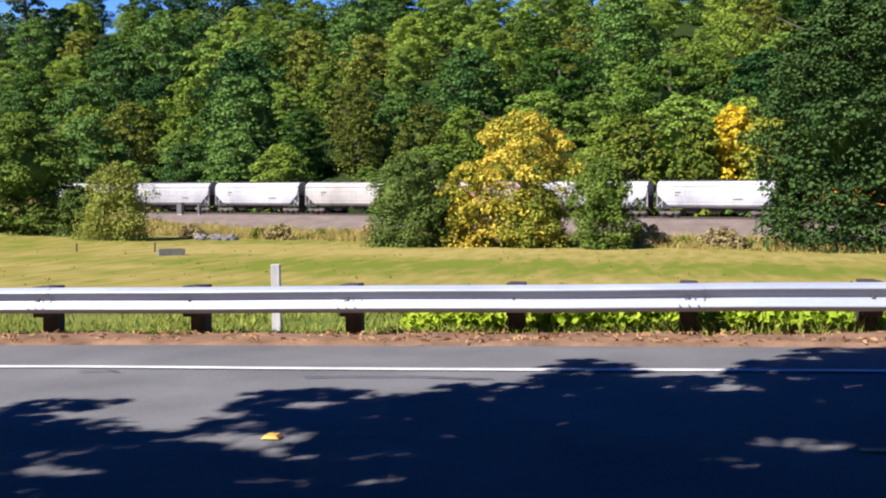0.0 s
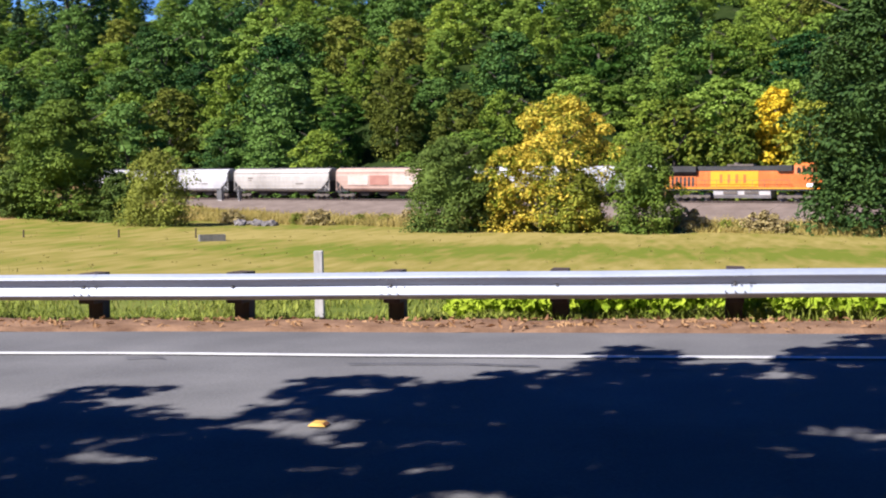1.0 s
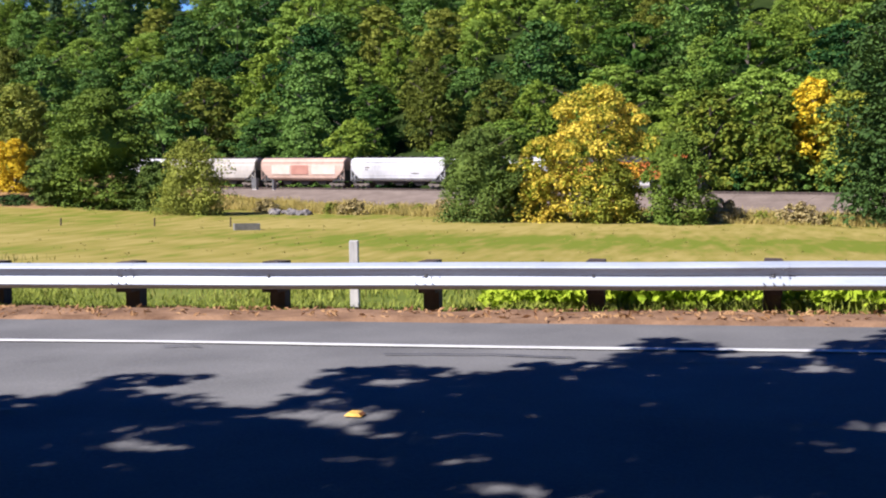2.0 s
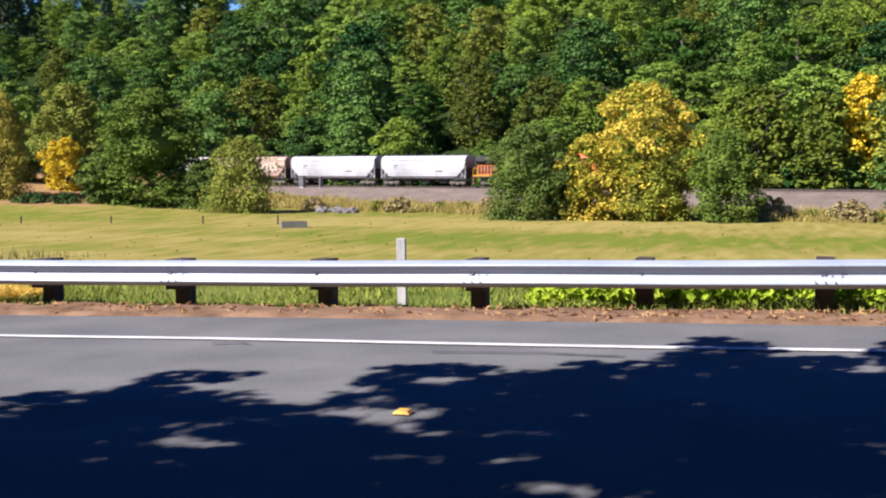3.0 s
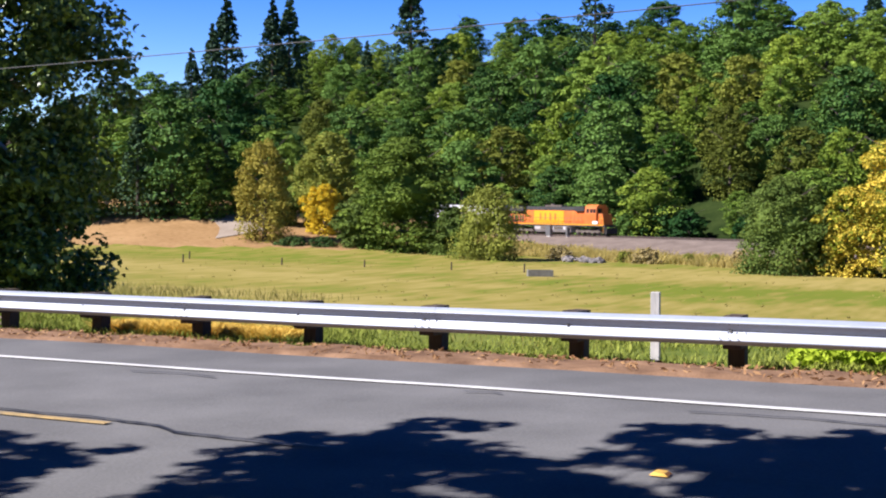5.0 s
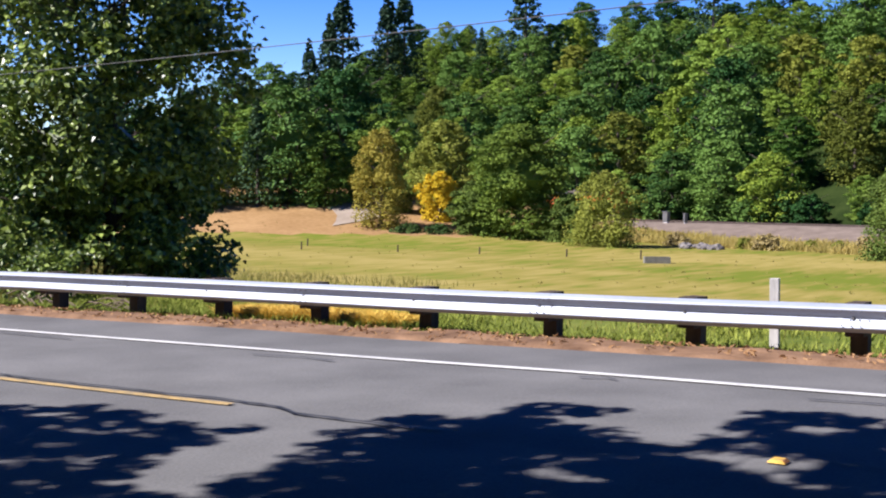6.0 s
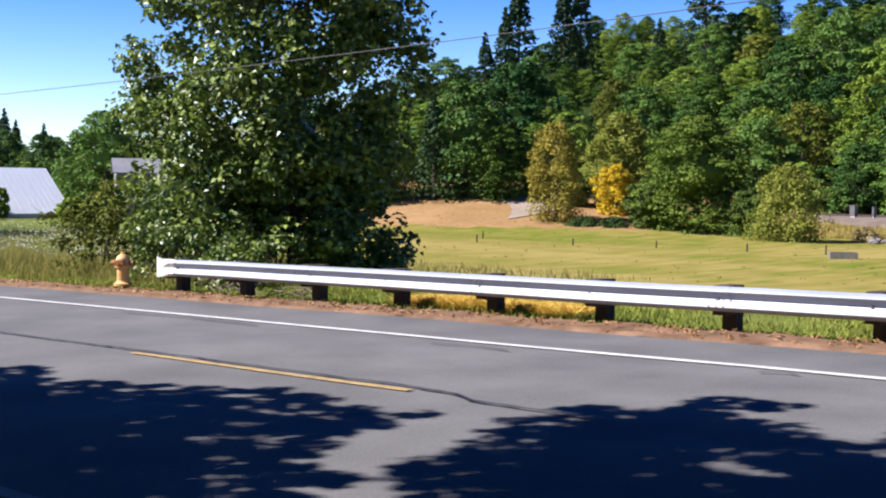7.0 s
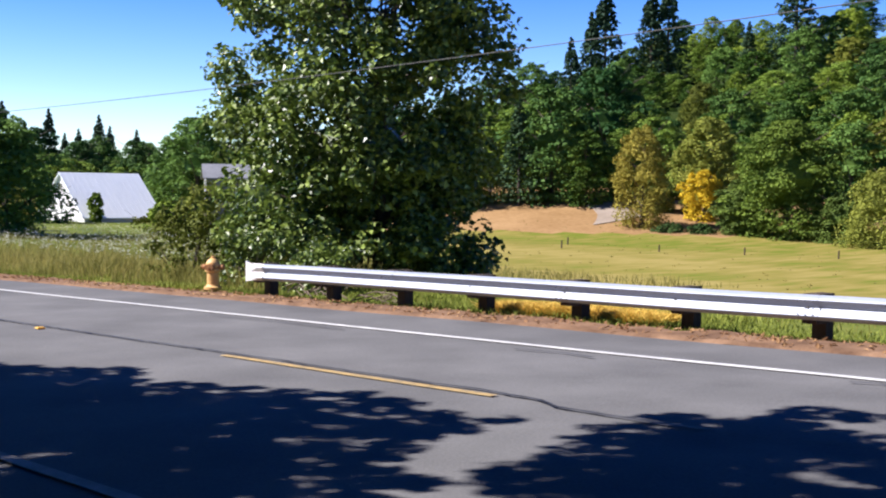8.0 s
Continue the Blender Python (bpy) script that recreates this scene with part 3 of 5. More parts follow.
def build_bank_scrub():
    """Low growth at the foot of the railway bank."""
    kinds = [broadleaf("scrub_bush", "low dusty green scrub on the railway bank", "bush", 45, 1.9, 0.0, 1.6, M_LEAF_MOSS, lobes=26, per=46, size=0.2, flat=0.7),
             broadleaf("scrub_bush", "low dry greyish scrub on the railway bank", "bush", 46, 1.7, 0.0, 1.9, M_DEAD, lobes=26, per=46, size=0.2, flat=0.7)]
    spots = ((-34.0, 128.5, 0), (-37.5, 130.0, 0), (-31.0, 129.0, 1), (4.6, 117.5, 0), (6.2, 115.0, 1), (7.6, 114.0, 1), (2.8, 116.0, 0), (-0.8, 116.5, 1), (-52, 127.5, 1), (-44, 127, 0), (9.0, 116.5, 0), (-41, 126, 1))
    under = broadleaf("hazel_shrub", "shaded green undergrowth at the edge of the wood", "shrub", 47, 6.0, 0.0, 4.2, M_LEAF_DARK, lobes=40, per=44, size=0.5, flat=0.6)
    for i in range(30):
        q = track_point(-170 + 7.3 * i + 2.0 * math.sin(5.0 * i), 10.5 + 1.5 * math.sin(3.0 * i))
        planted(under, q.x, q.y, 47 * i, 0.8 + 0.35 * ((i * 5) % 7) / 6, first=i == 0)
    # dark bush added to stand in for the shade beside the slender tree
    low = broadleaf("bramble_bush", "low dark bush standing in for shade by the slender tree", "bush", 48, 1.3, 0.0, 2.3, M_LEAF_SHADY, lobes=30, per=50, size=0.2, flat=0.6)
    planted(low, -83.6, 119.5, first=True)
    planted(low, -80.6, 121.5, 70)
    used = set()
    for i, (x, y, k) in enumerate(spots):
        planted(kinds[k], x, y, 50 * i, 0.7 + 0.25 * ((i * 7) % 5) / 2, first=k not in used)
        used.add(k)


build_forest()
build_field_trees()
build_thicket()
build_bank_scrub()


# ---- guardrail and roadside ----
POST_X = [-7.257 + 1.905 * k for k in range(-6, 13)]
BEAM = [(0.0, 0.155), (-0.012, 0.150), (-0.066, 0.116), (-0.080, 0.104), (-0.083, 0.094), (-0.077, 0.084), (-0.016, 0.016), (-0.006, 0.0),
        (-0.016, -0.016), (-0.077, -0.084), (-0.083, -0.094), (-0.080, -0.104), (-0.066, -0.116), (-0.012, -0.150), (0.0, -0.155)]


def beam_mesh(x0, x1, steps, y=13.06):
    """A corrugated beam along the road, 4 mm thick."""
    v, f = [], []
    n = len(BEAM)
    for i in range(steps + 1):
        x = x0 + (x1 - x0) * i / steps
        zc = road_z(x) + 0.400 + 0.05 * smooth(-6, -18, x) + 0.006 * noise.noise(Vector((x * 0.5, 0, 0)))
        dy = 0.02 * noise.noise(Vector((x * 0.4, 5, 0)))
        v += [(x, y + dy + a, zc + b) for a, b in BEAM] + [(x, y + dy + a + 0.006, zc + b) for a, b in BEAM]
    for i in range(steps):
        for side, flip in ((0, False), (n, True)):
            for j in range(n - 1):
                a, b = i * 2 * n + side + j, (i + 1) * 2 * n + side + j
                q = (a, b, b + 1, a + 1)
                f.append(q[::-1] if flip else q)
        for j in (0, n - 1):
            a, b = i * 2 * n + j, (i + 1) * 2 * n + j
            f.append((a, a + n, b + n, b))
    return v, f


def build_guardrail():
    rail = base("guardrail", "galvanised corrugated steel guardrail on dark timber posts", "guardrail", Matrix.Identity(4))
    xs = [-18.72] + [POST_X[k] for k in range(2, 19, 2)]
    for a, b in zip(xs, xs[1:]):
        v, f = beam_mesh(a - (0.0 if a == xs[0] else 0.16), b + 0.16, 12, 13.06 + (0.006 if xs.index(a) % 2 else 0))
        ob = mesh_part("beam", v, f, M_STEEL, rail)
        for p in ob.data.polygons:
            p.use_smooth = True
        for dx in (-0.1, 0.0, 0.1):
            for dz in (-0.105, 0.105):
                bm = bmesh.new()
                tube(bm, (b + dx, 12.975, road_z(b) + 0.405 + dz * 0.75), (b + dx, 12.955, road_z(b) + 0.405 + dz * 0.75), 0.009, 0.007, 8)
                part("splice_bolt", bm, M_BOLT, rail)
    # flared end
    bm = bmesh.new()
    x, zc = -18.72, road_z(-18.72) + 0.455
    cols = [(0.34, -0.004, 1.0), (0.2, -0.006, 1.03), (0.0, -0.006, 1.08), (-0.14, 0.012, 1.16), (-0.26, 0.05, 1.25), (-0.34, 0.12, 1.25), (-0.35, 0.2, 1.2)]
    rows = []
    for dx, dy, k in cols:
        flat = smooth(0.32, 0.0, dx)
        rows.append([bm.verts.new((x + dx, 13.055 + dy + a * (1 - flat) - 0.075 * flat, zc + b * k)) for a, b in BEAM])
    for r0, r1 in zip(rows, rows[1:]):
        for j in range(len(BEAM) - 1):
            bm.faces.new((r0[j], r0[j + 1], r1[j + 1], r1[j]))
    bmesh.ops.recalc_face_normals(bm, faces=bm.faces[:])
    bmesh.ops.solidify(bm, geom=bm.faces[:], thickness=0.006)
    part("end_terminal", bm, material("pale galvanised end", (0.5, 0.5, 0.5), (0.7, 0.7, 0.7), rough=0.6, metal=0.2), rail, "pale flared steel end section")
    rng = random.Random(3)
    for k, x in enumerate(POST_X):
        z = road_z(x)
        top = z + 0.557 + 0.05 * smooth(-6, -18, x)
        lean = pose(x, 13.34, z, rng.uniform(-1, 1), rng.uniform(-1.2, 1.2), rng.uniform(-3, 3))
        bm = bmesh.new()
        box(bm, -0.095, 0.095, -0.02, 0.18, -0.6, top - z, 0.008, lean)
        part("post", bm, M_POST, rail)
        bm = bmesh.new()
        box(bm, -0.1, 0.1, -0.265, -0.03, top - z - 0.36, top - z + 0.004, 0.008, lean)
        part("blockout", bm, M_POST, rail)
        bm = bmesh.new()
        tube(bm, (x, 13.055, z + 0.400), (x, 13.035, z + 0.400), 0.022, 0.016, 10)
        part("bolt", bm, M_BOLT, rail)


def build_roadside():
    # pale marker post behind the rail
    m = base("marker_post", "weathered pale wooden post standing behind the guardrail", "post", pose(-4.45, 13.56, road_z(-4.45) - 0.08, 0.4, -0.8, 8))
    bm = bmesh.new()
    box(bm, -0.052, 0.052, -0.05, 0.05, -0.4, 0.86, 0.008)
    for v in bm.verts:
        v.co.x += 0.006 * noise.noise(Vector((0, 0, v.co.z * 4)))
    part("shaft", bm, M_PALE, m)
    # raised pavement markers
    y_mat = material("yellow plastic marker", (0.55, 0.30, 0.03), (0.8, 0.5, 0.06), scale=20, rough=0.4)
    amber = material("amber reflector", (0.5, 0.2, 0.01), (0.7, 0.32, 0.02), scale=30, rough=0.15)
    for x, y in ((-2.455, 7.36), (-15.54, 7.26), (-28.4, 7.3), (10.4, 7.36)):
        r = base("road_stud", "square yellow raised reflective road stud", "road stud", pose(x, y, road_z(x) + 0.012), "studs of the centre line")
        bm = bmesh.new()
        g = box(bm, -0.06, 0.06, -0.055, 0.055, 0, 0.02)
        for v in g:
            if v.co.z > 0.01:
                v.co.x *= 0.62
                v.co.y *= 0.86
        part("body", bm, y_mat, r)
        for s in (-1, 1):
            bm = bmesh.new()
            vs = [bm.verts.new((s * q, w, h)) for q, w, h in ((0.06, -0.045, 0.004), (0.06, 0.045, 0.004), (0.041, 0.04, 0.018), (0.041, -0.04, 0.018))]
            bm.faces.new(vs)
            bmesh.ops.solidify(bm, geom=bm.faces[:], thickness=0.003)
            part("reflector", bm, amber, r)
    # hydrant
    paint = material("faded orange-yellow paint", (0.50, 0.27, 0.08), (0.78, 0.50, 0.20), scale=6, fine=40, rough=0.55, bump=0.1)
    dull = material("rusted cap metal", (0.22, 0.09, 0.03), (0.45, 0.22, 0.08), scale=9, rough=0.7)
    h = base("fire_hydrant", "faded orange-yellow fire hydrant on the dirt verge", "fire hydrant", pose(-20.36, 13.2, road_z(-20.36) + 0.04, 0, 0, 35) @ Matrix.Diagonal((1.22, 1.22, 0.95, 1)))
    prof = [(0.15, 0.0), (0.15, 0.05), (0.115, 0.07), (0.1, 0.1), (0.098, 0.36), (0.13, 0.38), (0.13, 0.43), (0.108, 0.45), (0.122, 0.5), (0.11, 0.57), (0.075, 0.63), (0.035, 0.655), (0.035, 0.7), (0.0, 0.705)]
    bm = bmesh.new()
    rings = [[bm.verts.new((max(r, 0.001) * math.cos(a * math.pi / 10), max(r, 0.001) * math.sin(a * math.pi / 10), z)) for a in range(20)] for r, z in prof]
    for r0, r1 in zip(rings, rings[1:]):
        for j in range(20):
            bm.faces.new((r0[j], r0[(j + 1) % 20], r1[(j + 1) % 20], r1[j]))
    part("barrel", bm, paint, h)
    for a, r, ln in ((-90, 0.075, 0.2), (0, 0.055, 0.18), (180, 0.055, 0.18)):
        d = Vector((math.cos(radians(a)), math.sin(radians(a)), 0))
        bm = bmesh.new()
        tube(bm, d * 0.07 + Vector((0, 0, 0.47)), d * ln + Vector((0, 0, 0.47)), r, r, 14)
        nz = part("nozzle_cap", bm, dull, h)
        bm = bmesh.new()
        tube(bm, d * ln + Vector((0, 0, 0.47)), d * (ln + 0.03) + Vector((0, 0, 0.47)), 0.022, 0.022, 5)
        part("cap_nut", bm, dull, nz)
    for i in range(8):
        a = math.pi / 4 * i
        bm = bmesh.new()
        tube(bm, (0.115 * math.cos(a), 0.115 * math.sin(a), 0.37), (0.115 * math.cos(a), 0.115 * math.sin(a), 0.445), 0.012, 0.012, 6)
        part("flange_bolt", bm, dull, h)
    # overhead cable
    line = []
    for i in range(61):
        x = -70 + 95 * i / 60
        line.append((x, 15.6, 1.55 + 15.6 * 0.167 + 0.019 * (x + 14) + 0.00045 * (x + 14) ** 2))
    wire = hose("overhead_cable", line, 0.0085, M_CABLE)
    tagged(wire, "thin black utility cable strung along the road", "cable")
    for x in (-70.2, 25.2):
        z = ground_z(x, 15.6)
        pole = base("utility_pole", "brown timber utility pole beside the road", "utility pole", pose(x, 15.6, z - 0.2))
        bm = bmesh.new()
        tube(bm, (0, 0, -0.5), (0, 0, 8.2), 0.17, 0.12, 12)
        part("pole", bm, M_POST, pole)
        bm = bmesh.new()
        box(bm, -0.06, 0.06, -1.1, 1.1, 7.4, 7.52, 0.01)
        part("crossarm", bm, M_POST, pole)


def build_brush():
    """Dead brush lying under the guardrail's end."""
    rng = random.Random(4)
    b = base("brush_pile", "heap of dry dead twigs under the guardrail end", "brush pile", pose(-17.2, 13.75, road_z(-17.2) - 0.02))
    for i in range(26):
        x, a = rng.uniform(-1.3, 1.5), rng.uniform(-0.5, 0.5)
        ln, z = rng.uniform(0.4, 0.9), rng.uniform(0.02, 0.22)
        y = rng.uniform(-0.15, 0.35)
        pts = [(x - ln / 2, y - a * ln / 2, max(0.0, z - 0.06)), (x, y + rng.uniform(-0.05, 0.05), z + 0.05), (x + ln / 2, y + a * ln / 2, max(0.0, z - rng.uniform(-0.1, 0.12)))]
        hose("dead_twig", pts, rng.uniform(0.006, 0.013), M_DRYTWIG, b, 5)


M_DRYTWIG = material("dry bleached wood", (0.07, 0.05, 0.035), (0.22, 0.17, 0.12), scale=6, rough=0.95)
build_guardrail()
build_roadside()
build_brush()


# ---- train ----
M_BLACK = material("grimy black", (0.012, 0.012, 0.013), (0.04, 0.038, 0.036), scale=1.2, rough=0.75)
M_TRUCK = material("dusty running gear", (0.05, 0.042, 0.036), (0.17, 0.14, 0.115), scale=1.5, rough=0.9)
M_WHEEL = material("worn wheel steel", (0.06, 0.05, 0.045), (0.2, 0.18, 0.16), scale=2, rough=0.5, metal=0.6)
M_ORANGE = material("orange locomotive paint", (0.48, 0.105, 0.018), (0.66, 0.20, 0.04), scale=0.5, fine=6, rough=0.45)
M_AMBER = material("yellow locomotive paint", (0.66, 0.27, 0.008), (0.80, 0.38, 0.012), scale=0.5, fine=6, rough=0.45)
M_TANK = material("dusty silver tank", (0.30, 0.28, 0.27), (0.58, 0.56, 0.54), scale=0.7, fine=5, rough=0.7)
M_SILVER = material("silver cabinet", (0.12, 0.125, 0.13), (0.22, 0.225, 0.23), scale=2, rough=0.45, metal=0.5)
M_GLASS = material("dark window glass", (0.01, 0.012, 0.015), (0.03, 0.035, 0.04), rough=0.08)
M_WHITE = material("white painted panel", (0.7, 0.7, 0.68), (0.85, 0.85, 0.83), scale=2, rough=0.5)
CAR_PAINT = {
    "white": material("grimy white car paint", (0.28, 0.28, 0.285), (0.52, 0.52, 0.525), scale=0.35, fine=3, rough=0.55, stretch=(1, 1, 0.35)),
    "beige": material("pale beige car paint", (0.25, 0.23, 0.205), (0.45, 0.42, 0.38), scale=0.35, fine=3, rough=0.6, stretch=(1, 1, 0.35)),
    "grey": material("light grey car paint", (0.22, 0.22, 0.225), (0.40, 0.40, 0.41), scale=0.35, fine=3, rough=0.6, stretch=(1, 1, 0.35)),
    "salmon": material("faded salmon car paint", (0.30, 0.19, 0.145), (0.48, 0.34, 0.27), scale=0.4, fine=3, rough=0.65, stretch=(1, 1, 0.5)),
}
M_PATCH = material("pale primer patch", (0.42, 0.33, 0.27), (0.60, 0.48, 0.41), scale=0.8, rough=0.7)
M_RED = material("rust red panel", (0.27, 0.11, 0.08), (0.38, 0.19, 0.14), scale=0.8, rough=0.7)


def truck(parent, x, axles, pitch, radius, mat):
    """A bogie with side frames, springs and wheels, centred at x."""
    half = pitch * (axles - 1) / 2
    for s in (-1, 1):
        bm = bmesh.new()
        prism(bm, [(s * 1.02, 0.45), (s * 1.14, 0.45), (s * 1.14, 0.72), (s * 1.02, 0.72)], x - half - 0.45, x + half + 0.45)
        for i in range(axles):
            xa = x - half + pitch * i
            box(bm, xa - 0.2, xa + 0.2, s * 1.1 - 0.07, s * 1.1 + 0.1, 0.33, 0.75, 0.03)
        for i in range(axles - 1):
            xa = x - half + pitch * (i + 0.5)
            box(bm, xa - 0.3, xa + 0.3, s * 1.1 - 0.06, s * 1.1 + 0.06, 0.28, 0.55, 0.03)
        part("side_frame", bm, mat, parent)
    for i in range(axles):
        xa = x - half + pitch * i
        bm = bmesh.new()
        for s in (-1, 1):
            tube(bm, (xa, s * 0.68, radius), (xa, s * 0.83, radius), radius, radius * 0.98, 20)
        tube(bm, (xa, -0.7, radius), (xa, 0.7, radius), 0.09, 0.09, 8)
        part("wheelset", bm, M_WHEEL, parent)


def build_hopper(length, paint, label):
    car = base("hopper_car", label, "rail car", group="cars of the freight train")
    h = length / 2 - 0.55
    # curved side shell: width by height, drawn along the car with sloped ends
    prof = [(0.95, 1.05), (1.42, 1.35), (1.55, 1.9), (1.6, 2.6), (1.58, 3.3), (1.48, 3.85), (1.2, 4.22), (0.7, 4.4), (0.0, 4.46)]
    ring = [(-a, b) for a, b in prof] + [(a, b) for a, b in prof[::-1][1:]]
    bm = bmesh.new()
    stations = []
    for e in (-1, 1):
        for inset in ((0.0, 0.5, 1.0) if e < 0 else (1.0, 0.5, 0.0)):
            stations.append((e, inset))
    rows = []
    for e, inset in stations:
        row = []
        for y, z in ring:
            slope = max(0.0, (2.75 - z)) * 1.05
            x = e * (h - 0.05 - slope - (0.02 if inset == 0.0 else 0.0) - inset * 0.6)
            k = 0.0 if inset == 0.0 else 1.0
            row.append(bm.verts.new((x, y * (1.0 if k else 0.985), z)))
        rows.append(row)
    for r0, r1 in zip(rows, rows[1:]):
        for j in range(len(ring) - 1):
            bm.faces.new((r0[j], r0[j + 1], r1[j + 1], r1[j]))
        bm.faces.new((r0[-1], r0[0], r1[0], r1[-1]))
    bm.faces.new(rows[0])
    bm.faces.new(rows[-1][::-1])
    bmesh.ops.recalc_face_normals(bm, faces=bm.faces[:])
    body = part("body", bm, CAR_PAINT[paint], car)
    for z in (3.72, 1.5):
        for s in (-1, 1):
            bm = bmesh.new()
            y = 1.53 if z > 2 else 1.5
            box(bm, -h + (0.1 if z > 2 else 1.3), h - (0.1 if z > 2 else 1.3), s * y - 0.03, s * y + 0.05, z, z + 0.16, 0.01)
            part("side_sill" if z < 2 else "top_chord", bm, CAR_PAINT[paint], car)
    for e in (-1, 1):
        for s in (-1, 1):
            bm = bmesh.new()
            tube(bm, (e * (h - 0.05), s * 1.4, 1.2), (e * (h - 0.05), s * 1.4, 3.1), 0.07, 0.07, 6)
            tube(bm, (e * (h - 0.05), s * 1.4, 1.25), (e * (h - 1.5), s * 1.45, 2.7), 0.05, 0.05, 6)
            tube(bm, (e * (h - 0.7), s * 1.45, 1.2), (e * (h - 0.7), s * 1.45, 2.5), 0.05, 0.05, 6)
            part("end_frame", bm, CAR_PAINT[paint], car)
        bm = bmesh.new()
        box(bm, min(e * (h + 0.02), e * (h - 2.1)), max(e * (h + 0.02), e * (h - 2.1)), -1.45, 1.45, 1.0, 1.22, 0.02)
        part("end_platform", bm, M_BLACK, car)
        # solid black wedge added to darken the open end bay
        bm = bmesh.new()
        tri = [(e * (h - 0.1), 1.2), (e * (h - 0.1), 2.62), (e * (h - 1.62), 1.2)]
        two = [[bm.verts.new((a, q, b)) for a, b in tri] for q in (-1.34, 1.34)]
        bm.faces.new(two[0])
        bm.faces.new(two[1][::-1])
        for j in range(3):
            bm.faces.new((two[0][j], two[0][(j + 1) % 3], two[1][(j + 1) % 3], two[1][j]))
        bmesh.ops.recalc_face_normals(bm, faces=bm.faces[:])
        part("end_bulkhead", bm, M_BLACK, car)
        bm = bmesh.new()
        for s in (-0.2, 0.2):
            tube(bm, (e * h + 0.02 * e, -1.3 + s, 1.1), (e * h + 0.02 * e, -1.3 + s, 4.1), 0.025, 0.025, 5)
        for i in range(8):
            tube(bm, (e * h + 0.02 * e, -1.5, 1.3 + 0.36 * i), (e * h + 0.02 * e, -1.1, 1.3 + 0.36 * i), 0.02, 0.02, 5)
        part("ladder", bm, M_TRUCK, car)
        bm = bmesh.new()
        box(bm, min(e * h, e * (h + 0.55)), max(e * h, e * (h + 0.55)), -0.16, 0.16, 0.75, 1.02, 0.03)
        part("coupler", bm, M_BLACK, car)
        truck(car, e * (h - 1.55), 2, 1.75, 0.46, M_TRUCK)
    for i in (-1, 0, 1):
        bm = bmesh.new()
        g = box(bm, i * h * 0.42 - 1.35, i * h * 0.42 + 1.35, -1.1, 1.1, 0.45, 1.25)
        for v in g:
            if v.co.z < 0.8:
                v.co.x = i * h * 0.42 + (v.co.x - i * h * 0.42) * 0.35
                v.co.y *= 0.6
        part("discharge_hopper", bm, M_BLACK, car)
    bm = bmesh.new()
    box(bm, -h + 0.2, h - 0.2, -0.45, 0.45, 4.46, 4.52)
    part("roof_walkway", bm, M_BLACK, car)
    for i in range(9):
        x = -h + 0.6 + (2 * h - 1.2) * i / 8
        bm = bmesh.new()
        box(bm, x - 0.25, x + 0.25, -0.65, 0.65, 4.4, 4.6, 0.03)
        part("roof_hatch", bm, M_BLACK, car)
    for x0, w, z0, z1 in ((-0.34, 0.05, 2.95, 3.1), (-0.34, 0.035, 2.65, 2.75), (0.16, 0.08, 2.15, 2.25)):
        bm = bmesh.new()
        box(bm, x0 * 2 * h, (x0 + w) * 2 * h * 0.999, -1.625, -1.59, z0, z1)
        part("stencil_bar", bm, M_TRUCK if paint != "salmon" else M_PATCH, car)
    if paint == "salmon":
        for x0, x1, mat in ((-0.36, -0.14, M_PATCH), (0.12, 0.4, M_PATCH), (-0.12, 0.08, M_RED)):
            bm = bmesh.new()
            box(bm, x0 * 2 * h, x1 * 2 * h, -1.63, -1.57, 2.0, 3.35, 0.01)
            part("repaint_patch", bm, mat, car)
    return car


LOCO_LENGTH = 0.925


